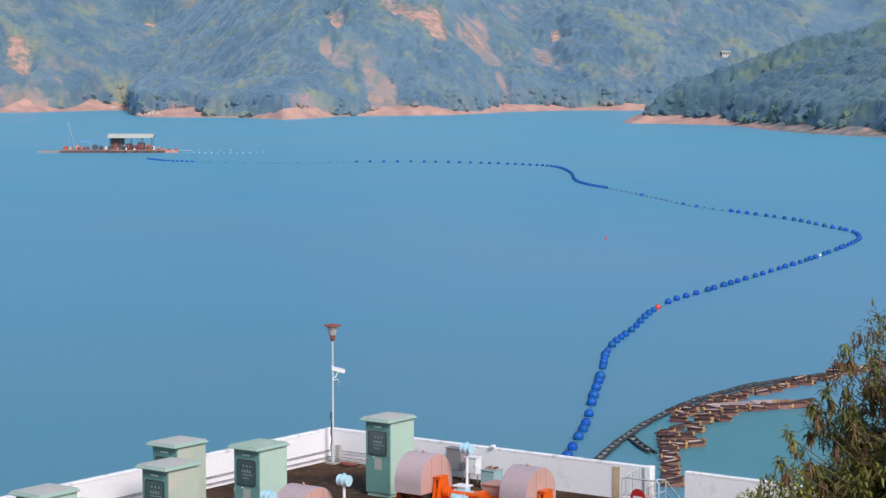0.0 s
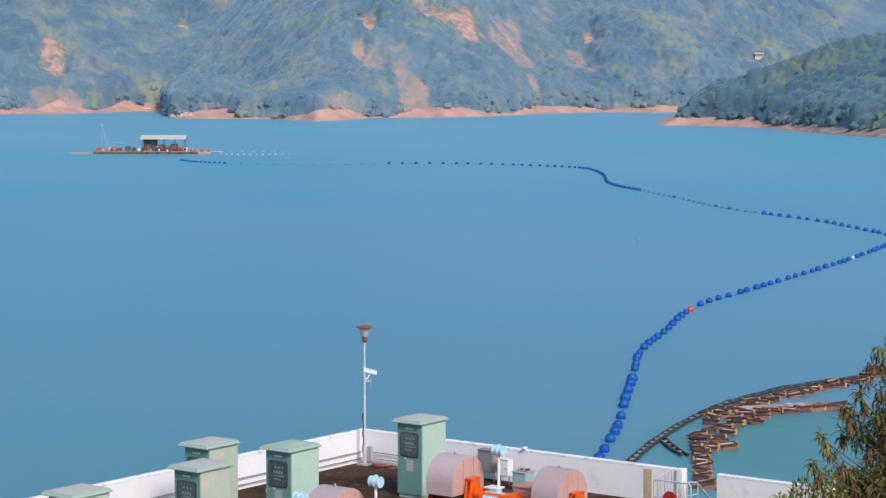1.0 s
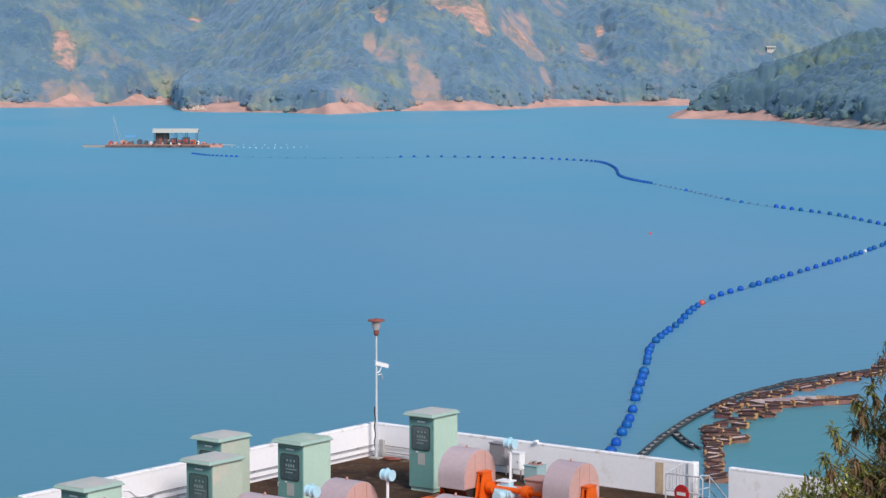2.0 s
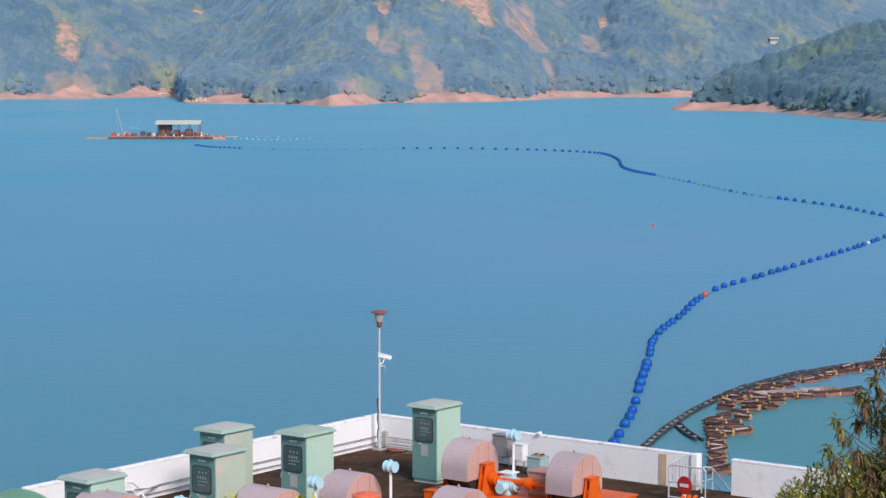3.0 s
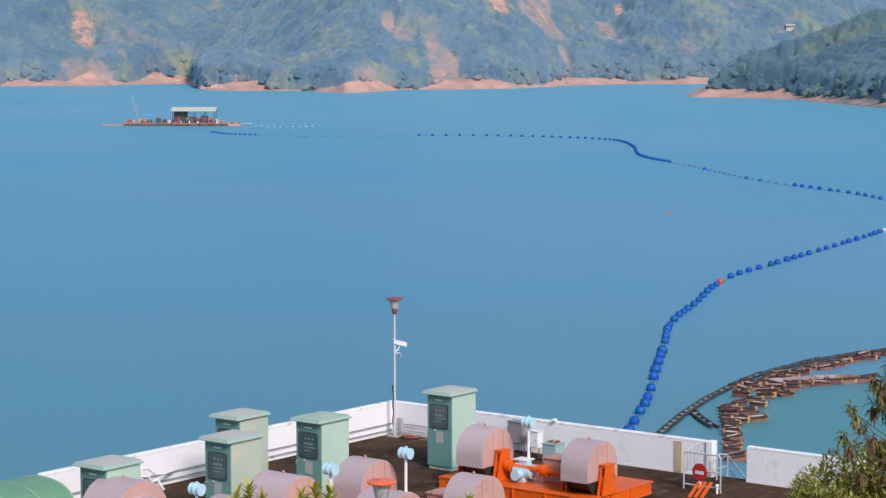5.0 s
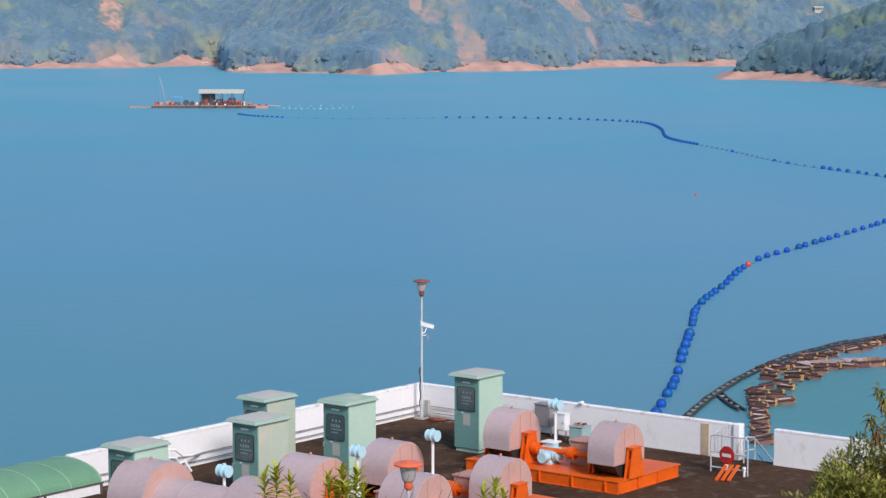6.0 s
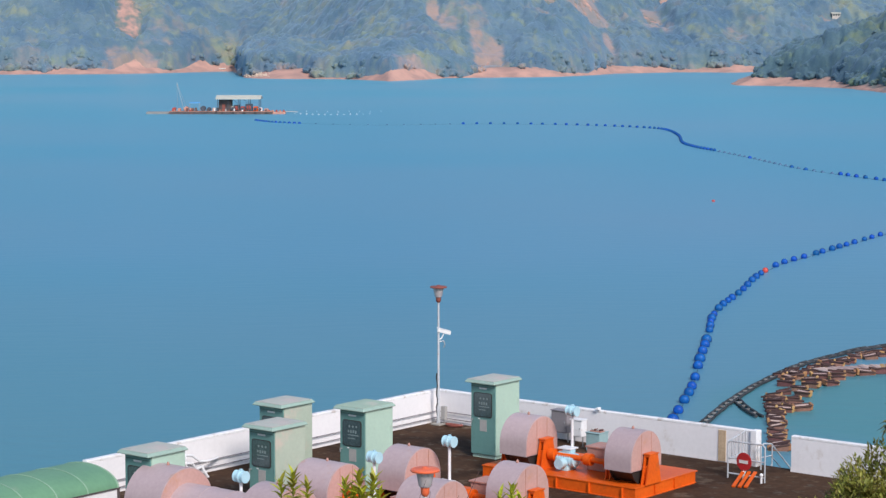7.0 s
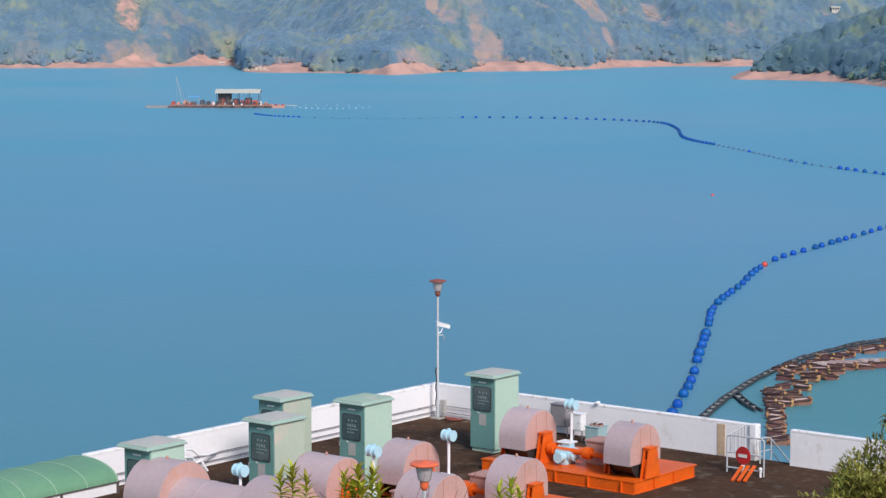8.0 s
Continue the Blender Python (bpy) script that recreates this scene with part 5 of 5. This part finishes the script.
plank_raft(32.0, 176.9, 30, 8, M["plank"], "grey pink plank raft with gaps between boards")
front = plank_raft(33.6, 177.3, 22, 8, M["plank"], "grey pink plank raft with gaps between boards")
part("fascia_board", box(NONE(), -1.5, 1.5, -1.28, -1.2, 0.02, 0.36, 0.02), M["cab_side"], front, "pale green fascia board")
plank_raft(35.5, 178.0, 6, 6, M["plank"], "grey pink plank raft with gaps between boards")
plank_raft(37.2, 178.3, -8, 6, M["log_end"], "ochre plank raft with uneven boards")
for x, y in ((34.2, 175.9), (35.4, 176.6), (36.6, 177.0), (37.8, 177.2), (38.8, 178.6), (32.6, 175.6)):
    float_raft(x, y, random.uniform(-10, 20), 1.05)
t = thing("skiff", "small red roofed float moored by the rafts", "boat", pose(47.0, 199.5, 0))
b = box(NONE(), -1.1, 1.1, -0.6, 0.6, -0.1, 0.35, 0.08)
part("hull", b, M["log"], t)
part("lid", box(NONE(), -1.05, 1.05, -0.7, 0.7, 0.50, 0.58, 0.02), M["red_brown"], t, "red brown flat lid")
for x in (-0.9, 0.9):
    part("post", rod(NONE(), (x, 0, 0.3), (x, 0, 0.52), 0.06), M["log"], t)

# ---- working barge ----
g = thing("work_barge", "rusty work barge with a pale tin roofed machine shed", "barge", pose(-72.6, 720, 0, 0, 0, 0))
for x0, x1, y0, y1, z1, key, lab in ((-24.5, -15, -2, 2.5, 0.7, "boom_pale", "grey pontoon"), (-17, -0.5, -3, 3, 0.8, "hull", "rusty pontoon"), (-1.5, 17, -3.5, 3.5, 0.8, "hull", "rusty pontoon"), (16, 21, -2, 2, 0.7, "barge_deck", "salmon pontoon")):
    part("pontoon", box(NONE(), x0, x1, y0, y1, -0.5, z1, 0.15), M[key], g, lab)
dk = part("deck_plate", box(NONE(), -1.3, 16.8, -3.3, 3.3, 0.80, 0.95, 0.03), M["barge_deck"], g, "salmon painted deck plate")
part("deck_plate", box(NONE(), -16.8, -1.6, -2.8, 2.8, 0.80, 0.92, 0.03), M["barge_deck"], g, "salmon painted deck plate")
roof = NONE()
prism(roof, [(-4.0, 5.0), (0, 6.1), (4.0, 5.0), (4.0, 4.86), (0, 5.96), (-4.0, 4.86)], -1.6, 13.2)
part("shed_roof", roof, M["tin"], g, "pale corrugated tin roof")
for x in (-1.0, 2.4, 5.8, 9.2, 12.6):
    for y in (-3.1, 3.1):
        part("shed_post", box(NONE(), x - 0.09, x + 0.09, y - 0.09, y + 0.09, 0.95, 5.0), M["engine"], g)
part("cabin", box(NONE(), -0.8, 3.4, -1.6, 2.6, 0.95, 4.6, 0.05), M["hull"], g, "dark cabin")
part("cabin_door", box(NONE(), 0.4, 1.4, -1.66, -1.6, 0.95, 3.2), M["red_brown"], g)
for x, w, h, key in ((4.2, 1.8, 2.0, "engine"), (6.4, 1.3, 1.5, "engine_red"), (8.0, 2.2, 2.3, "engine"), (10.6, 1.4, 1.5, "orange"), (12.2, 1.2, 1.1, "white_steel"), (3.3, 0.8, 1.6, "pale"), (14.2, 1.2, 0.8, "barge_deck")):
    e = part("engine", box(NONE(), x, x + w, -1.8 + random.uniform(-0.6, 0.6), 1.0, 0.95, 0.95 + h, 0.12), M[key], g)
    part("flywheel", rod(NONE(), (x + w / 2, -2.6, 0.95 + h * 0.5), (x + w / 2, -1.6, 0.95 + h * 0.5), h * 0.32, n=16), M["engine_red" if key == "engine" else "engine"], e)
part("side_rail", tube(NONE(), [(-1.2, -3.2, 0.95), (-1.2, -3.2, 2.0), (13, -3.2, 2.0), (13, -3.2, 0.95)], 0.06, 6), M["engine"], g)
part("mast", tube(NONE(), [(-12.3, 0, 0.9), (-14.6, 0, 10.2)], 0.07, 8), M["steel"], g, "pale leaning derrick mast")
part("mast", tube(NONE(), [(-11.2, 1.5, 0.9), (-14.6, 0, 10.2)], 0.045, 8), M["steel"], g)
part("mast_stay", tube(NONE(), [(-14.6, 0, 10.2), (-14.3, 0, 0.9)], 0.04, 6), M["steel"], g)
aw = part("awning", prism(NONE(), [(-1.3, 3.6), (1.3, 3.9), (1.3, 3.8), (-1.3, 3.5)], -10.6, -7.0), M["tarp"], g, "blue tarpaulin awning")
for x in (-10.4, -7.2):
    for y in (-1.2, 1.2):
        part("awning_post", rod(NONE(), (x, y, 0.9), (x, y, 3.6), 0.05, n=6), M["steel"], g)
for x, key, h in ((-15.5, "engine_red", 1.2), (-13.8, "barge_deck", 1.0), (-11.5, "barge_deck", 1.5), (-9.5, "log", 1.0), (-6.0, "engine", 1.7), (-4.0, "engine", 1.3), (-2.3, "white_steel", 1.1)):
    part("winch", rod(NONE(), (x, -1.2, 0.92 + h * 0.5), (x, 1.2, 0.92 + h * 0.5), h * 0.5, n=14), M[key], g)
for k in range(26):
    x = random.uniform(-16, 16.5)
    w, h = random.uniform(0.3, 0.9), random.uniform(0.3, 1.2)
    y = random.uniform(-2.9, -2.0)
    part("gear", box(NONE(), x, x + w, y, y + w * 0.7, 0.95, 0.95 + h, 0.05), M[("engine", "engine_red", "barge_deck", "log", "white_steel", "steel", "hull")[k % 7]], g)
for k in range(5):
    part("tyre_fender", rod(NONE(), (0.5 + 3.6 * k, -3.72, 0.35), (0.5 + 3.6 * k, -3.5, 0.35), 0.38, n=14), M["rubber"], g)
for x in (4.1, 7.5):
    part("shed_brace", tube(NONE(), [(x, -3.1, 4.9), (x + 1.4, -3.1, 3.6)], 0.05, 6), M["engine"], g)
for k in range(6):
    x = 14.5 + k * 1.2
    part("drum", rod(NONE(), (x, -1.4, 0.72), (x, -1.4, 1.3), 0.32, n=12), M["engine_red" if k % 2 else "barge_deck"], g)
part("discharge_pipe", tube(NONE(), [(20.5, 0, 0.8), (25.0, 0.5, 0.6)], 0.13, 10), M["paper"], g, "white discharge pipe")


# ---- pale rocks and two small boats on the far shore ----
b = NONE()
for k in range(60):
    x = random.uniform(-113, -97)
    y = np.interp(x, FAR_X, FAR_Y) + random.uniform(3, 12)
    r = random.uniform(0.25, 0.75)
    bmesh.ops.create_icosphere(b, subdivisions=1, radius=r, matrix=pose(x, y, max(0, far_height(x, y)) + 0.2 * r, random.uniform(0, 90), random.uniform(0, 90), 0) @ Matrix.Diagonal((1.3, 0.9, 0.8, 1)))
tagged(part("rocks", b, M["rock"]), "pale rocks scattered on the clay spit", "rocks", kind="stuff")


def rowing_boat(x, y, turn):
    t = thing("rowing_boat", "small pale boat drawn up on the clay shore", "boat", pose(x, y, max(0.1, far_height(x, y)), 0, 0, turn), "boats on the far shore")
    b = NONE()
    rings = []
    for xx, w in ((-2.0, 0.55), (-1.0, 0.8), (0.3, 0.85), (1.4, 0.6), (2.3, 0.08)):
        rings.append([b.verts.new((xx, yy * w, zz + (0.15 if xx > 2 else 0))) for yy, zz in ((-1, 0.75), (-0.7, 0.1), (0.7, 0.1), (1, 0.75), (0.85, 0.72), (0.55, 0.25), (-0.55, 0.25), (-0.85, 0.72))])
    for p, q in zip(rings, rings[1:]):
        for i in range(8):
            b.faces.new((p[i], p[(i + 1) % 8], q[(i + 1) % 8], q[i]))
    b.faces.new(rings[0])
    b.faces.new(rings[-1][::-1])
    part("hull", b, M["pale"], t)
    for xx in (-1.1, 0.4):
        part("thwart", box(NONE(), xx, xx + 0.3, -0.62, 0.62, 0.5, 0.56), M["plank"], t)


rowing_boat(-143.0, 1424.0, 12)
rowing_boat(-126.0, 1424.0, -20)


# ---- house on the far slope ----
hx, hy = 269.5, 1514.0
hz = far_height(hx, hy) + 3.6
h = thing("house", "small pale house with a light roof among trees", "house", pose(hx, hy, hz))
part("wall", box(NONE(), -2.8, 2.8, -3, 3, -6, 1.6), M["house"], h)
part("roof", prism(NONE(), [(-3.6, 1.72), (0, 2.7), (3.6, 1.72), (3.6, 1.6), (-3.6, 1.6)], -3.3, 3.3), M["tin"], h, "light tin roof")
for x in (-1.7, 0.0, 1.7):
    w = part("window", box(NONE(), x - 0.5, x + 0.5, -3.06, -3.0, 0.2, 1.2), M["dark_glass"], h)
    part("sill", box(NONE(), x - 0.6, x + 0.6, -3.14, -3.0, 0.08, 0.2), M["house"], w)


# ---- plants on the bank ----
def leaf_verts(length, width, droop):
    """A folded lance shaped leaf along +x."""
    n = 4
    pts = []
    for k in range(n + 1):
        t = k / n
        w = width * math.sin(math.pi * min(1, t * 0.92 + 0.06)) ** 0.8 * (1 - 0.25 * t)
        z = -droop * t * t * length
        pts.append((t * length, w / 2, z + w * 0.22, -w / 2, z))
    return pts


def leafy(spots, length, width, droop):
    """Joined leaves: spots of (place, direction). Six triangles a leaf."""
    vs, fs = [], []
    for p, d in spots:
        s = random.uniform(0.7, 1.25)
        d = d.normalized()
        side = d.cross(Vector((0, 0, 1)))
        side = side.normalized() if side.length > 0.05 else Vector((1, 0, 0))
        up = side.cross(d)
        i = len(vs)
        for t, w, z in ((0, 0, 0), (0.4, 0.5, 0.06), (0.4, -0.5, 0.06), (0.45, 0, 0), (1, 0, -droop)):
            q = p + d * (t * length * s) + side * (w * width * s) + up * (z * length * s)
            vs.append(q[:])
        fs += [(i, i + 1, i + 3), (i, i + 3, i + 2), (i + 1, i + 4, i + 3), (i + 3, i + 4, i + 2)]
    return vs, fs


def leaf_part(name, spots, length, width, droop, material, parent, label):
    vs, fs = leafy(spots, length, width, droop)
    me = bpy.data.meshes.new(name)
    me.from_pydata(vs, [], fs)
    me.materials.append(material)
    ob = new(name, me)
    ob.parent = parent
    return tagged(ob, label, kind="stuff")


def grow(start, heading, length, radius, level, segs, tips, bend=0.25, lift=0.1, fork=3):
    """Tapering limb that forks; collects rods and twig tips."""
    p, d = Vector(start), Vector(heading).normalized()
    n = 4
    for k in range(n):
        q = p + d * (length / n)
        segs.append((p, q, radius * (1 - 0.5 * k / n), radius * (1 - 0.5 * (k + 1) / n)))
        p = q
        d = (d + Vector((random.uniform(-bend, bend), random.uniform(-bend, bend), random.uniform(-bend, bend) + lift))).normalized()
        if level > 0 and k >= 1:
            for _ in range(fork - 1 if k < n - 1 else fork):
                side = Vector((random.gauss(0, 1), random.gauss(0, 1), random.gauss(0.2, 0.6))).normalized()
                grow(p, d * 0.7 + side * 0.75, length * random.uniform(0.5, 0.72), radius * 0.45, level - 1, segs, tips, bend, lift, fork)
        if level == 0:
            tips.append((p, d))


def woody(name, segs, parent, material):
    b = NONE()
    for p, q, r0, r1 in segs:
        rod(b, p, q, max(r0, 0.004), max(r1, 0.003), n=7 if r0 > 0.03 else 4)
    return part(name, b, material, parent, smooth=60)


# olive tree-like wild tree with dry brown tufts
random.seed(11)
ROOT = Vector((9.75, 33.0, bank_height(9.75, 33.0) - 0.1))
tree = thing("tree", "wild tree with drooping olive leaves and dry brown tufts", "tree", Matrix.Translation(ROOT))
segs, tips = [], []
trunk_top = Vector((0.3, 0, 2.7))
segs.append((Vector((0, 0, 0)), Vector((0.05, 0, 1.8)), 0.16, 0.13))
segs.append((Vector((0.05, 0, 1.8)), trunk_top, 0.13, 0.11))
for heading, ln in (((-0.8, -0.2, 0.35), 1.9), ((-0.35, 0.3, 0.9), 1.9), ((0.2, -0.3, 0.9), 2.4), ((0.1, 0.3, 0.6), 2.1), ((-0.55, -0.3, 0.5), 2.0), ((-0.15, 0.0, 1.3), 2.7), ((-0.3, 0.2, 1.15), 2.3), ((0.15, 0.1, 1.2), 2.7), ((-0.35, -0.2, 1.0), 2.3), ((-0.1, -0.2, 1.1), 2.5), ((0.4, 0.2, 1.0), 2.5), ((0.8, -0.2, 0.7), 2.2), ((-0.9, 0.1, 0.35), 1.9), ((-0.3, -0.6, 0.6), 1.9), ((-0.95, -0.1, 0.05), 1.9), ((-0.7, 0.3, -0.1), 1.6), ((0.0, -0.2, 1.3), 3.0), ((-0.1, 0.1, 1.3), 2.5), ((0.5, -0.4, 0.2), 1.8)):
    grow(trunk_top + Vector((0, 0, random.uniform(-0.7, 0.1))), heading, ln, 0.06, 2, segs, tips, 0.22, 0.08, 3)
woody("trunk", segs, tree, M["bark"])
green, brown = [], []
for p, d in tips:
    dry = noise.noise(p * 0.9) > -0.12 and random.random() < 0.7
    for _ in range(26 if dry else 22):
        v = (d * 0.7 + Vector((random.gauss(0, 0.6), random.gauss(0, 0.6), random.gauss(-0.25, 0.4))))
        q = p + Vector((random.gauss(0, 0.06), random.gauss(0, 0.06), random.gauss(-0.03, 0.07)))
        if dry:
            brown.append((q, v + Vector((0, 0, -0.9))))
        else:
            green.append((q, v))
leaf_part("crown", green, 0.16, 0.040, 0.25, M["leaf_green"], tree, "olive green drooping leaves")
leaf_part("dry_foliage", brown, 0.16, 0.040, 0.3, M["leaf_brown"], tree, "dry brown leaves")


def rosette(spots, tip, count, length, fall):
    """Long leaves hanging round the end of a twig."""
    for k in range(count):
        a = k * 2.4
        spots.append((tip + Vector((0, 0, random.uniform(-0.12, 0.04))), Vector((math.cos(a), math.sin(a), random.uniform(-1.2, 0.7) - fall)) * length))


# ends of the outer limbs in world metres, fresh above and withered below
LIMB_ENDS = [
    (6.84, 32.7, 22.49, True),
    (6.69, 32.5, 22.09, True),
    (7.27, 33.0, 22.87, True),
    (7.22, 33.3, 22.56, False),
    (7.44, 32.8, 23.09, True),
    (7.47, 32.6, 22.47, False),
    (7.80, 32.9, 22.74, True),
    (7.09, 32.6, 22.22, False),
    (8.17, 33.2, 23.03, True),
    (7.79, 33.1, 23.73, True),
    (7.30, 32.7, 21.91, True),
    (7.95, 32.8, 22.39, False),
    (6.88, 32.4, 21.76, False),
    (8.20, 32.9, 22.11, False),
    (7.55, 32.5, 21.84, False),
]
fresh, withered, limbs = [], [], []
for x, y, z, green_top in LIMB_ENDS:
    tip = Vector((x, y, z)) - ROOT
    fork = trunk_top + (tip - trunk_top) * 0.55 + Vector((0, 0, 0.25))
    limbs += [(trunk_top - Vector((0, 0, 0.3)), fork, 0.02, 0.012), (fork, tip + Vector((0.06, 0, -0.12)), 0.011, 0.007), (tip + Vector((0.06, 0, -0.12)), tip, 0.007, 0.004)]
    if green_top:
        rosette(fresh, tip, 30, 1.0, 0.2)
        rosette(fresh, tip + Vector((0.10, 0.05, -0.16)), 16, 1.0, 0.8)
    rosette(withered, tip + Vector((0.09, 0, -0.22)), 22, 1.0, 1.1)
woody("limb", limbs, tree, M["bark"])
leaf_part("fresh_leaves", fresh, 0.19, 0.046, 0.25, M["leaf_green"], tree, "long drooping green leaves")
leaf_part("withered_leaves", withered, 0.17, 0.042, 0.3, M["leaf_brown"], tree, "withered brown hanging leaves")


def bush(x, y, top, spread, seed, label):
    random.seed(seed)
    z = bank_height(x, y) - 0.05
    t = thing("bush", label, "bush", pose(x, y, z))
    h = top - z
    segs, tips = [], []
    for k in range(9):
        a = k * 0.7 + random.random()
        grow((0.1 * math.cos(a), 0.1 * math.sin(a), 0), (spread * 0.16 * math.cos(a), spread * 0.16 * math.sin(a), 1.0), h * random.uniform(0.40, 0.47), 0.03, 1, segs, tips, 0.1, 0.15, 3)
    woody("stems", segs, t, M["bark"])
    sp = []
    while len(sp) < 9000:
        q = Vector((random.gauss(0, 1), random.gauss(0, 1), random.gauss(0.3, 0.8))).normalized()
        far = 1 + 0.45 * noise.noise(q * 2.4 + Vector((seed, 0, 0))) - abs(random.gauss(0, 0.16))
        p = Vector((q.x * 0.95 * far, q.y * 0.9 * far, h - 1.25 + q.z * 1.15 * far))
        if p.z < h * 0.35:
            continue
        sp.append((p, q * 0.6 + Vector((random.gauss(0, 0.6), random.gauss(0, 0.6), random.gauss(0.35, 0.5)))))
    leaf_part("crown", sp, 0.11, 0.04, 0.2, M["leaf_bush"], t, "yellow green small leaves")


bush(6.92, 33.0, 21.62, 1.0, 5, "dense yellow green bush on the bank")
bush(6.3, 32.4, 21.28, 1.0, 9, "dense yellow green bush on the bank")
bush(7.8, 33.4, 21.7, 1.0, 6, "dense yellow green bush on the bank")


def lance_mesh(name, length, width, material):
    b = NONE()
    rows = []
    for x, l, z, r, z2 in leaf_verts(length, width, 0.25):
        rows.append((b.verts.new((x, l, z)), b.verts.new((x, 0, z2)), b.verts.new((x, r, z))))
    for a, c in zip(rows, rows[1:]):
        b.faces.new((a[0], c[0], c[1], a[1]))
        b.faces.new((a[1], c[1], c[2], a[2]))
    me = mesh_of(name, b, material)
    me.shade_smooth()
    return me


LANCE = lance_mesh("leaf", 0.17, 0.056, M["leaf_bright"])
LANCE_OLD = lance_mesh("leaf", 0.16, 0.062, M["leaf_yellow"])


def shrub(x, y, top, whorls, seed, label):
    """Upright shrub: bare stems that end in whorls of lance leaves."""
    random.seed(seed)
    z = bank_height(x, y) - 0.05
    s = thing("shrub", label, "shrub", pose(x, y, z), "shrubs on the bank")
    h = top - z
    for k, (dx, drop, count) in enumerate(whorls):
        tip = Vector((dx, random.uniform(-0.1, 0.1), h - drop))
        mid = Vector((dx * 0.5, 0, (h - drop) * 0.6))
        b = NONE()
        rod(b, (0.03 * k, 0, 0), mid, 0.016, 0.012, 6)
        rod(b, mid, tip, 0.012, 0.006, 6)
        part("stem", b, M["leaf_green"], s)
        for i in range(count):
            f = i / count
            up = 75 - 95 * f
            at = tip - Vector((0, 0, 0.30 * f * (0.6 + count / 40))) 
            at.x = dx * (0.5 + 0.5 * (at.z - mid.z) / max(0.01, tip.z - mid.z))
            m = Matrix.Translation(at) @ Matrix.Rotation(i * 2.4 + k, 4, "Z") @ Matrix.Rotation(-radians(up + random.uniform(-10, 10)), 4, "Y") @ Matrix.Diagonal((random.uniform(0.8, 1.12),) * 3 + (1,))
            share("leaf", LANCE_OLD if f > 0.75 and random.random() < 0.35 else LANCE, s, m)


shrub(-1.8, 26.0, 22.66, [(0, 0.02, 36), (-0.16, 0.16, 24), (0.17, 0.16, 24)], 3, "yellow green shrub with whorled pointed leaves")
shrub(-0.98, 26.0, 22.62, [(-0.03, 0.0, 40), (-0.2, 0.1, 32), (0.14, 0.07, 34), (0.02, 0.2, 30), (-0.1, 0.22, 30), (0.22, 0.22, 26)], 4, "yellow green shrub with whorled pointed leaves")
shrub(0.83, 26.0, 22.46, [(0, 0.0, 30), (-0.14, 0.1, 22), (0.1, 0.14, 20)], 8, "yellow green shrub with whorled pointed leaves")
random.seed(21)
zz = bank_height(-0.5, 26.5)
t = thing("bare_shrub", "bare dark twigs of a dead shrub", "shrub", pose(-0.5, 26.5, zz))
segs, tips = [], []
for k in range(8):
    grow((0, 0, 0), (random.uniform(-0.06, 0.06), random.uniform(-0.1, 0.1), 1), 2.75 * random.uniform(0.7, 0.9), 0.012, 1, segs, tips, 0.2, 0.1, 3)
stretch = (22.58 - zz) / max(q.z for _, q, _, _ in segs)
segs = [(Vector((p.x, p.y, p.z * stretch)), Vector((q.x, q.y, q.z * stretch)), a, c) for p, q, a, c in segs]
woody("stem", segs, t, M["twig"])
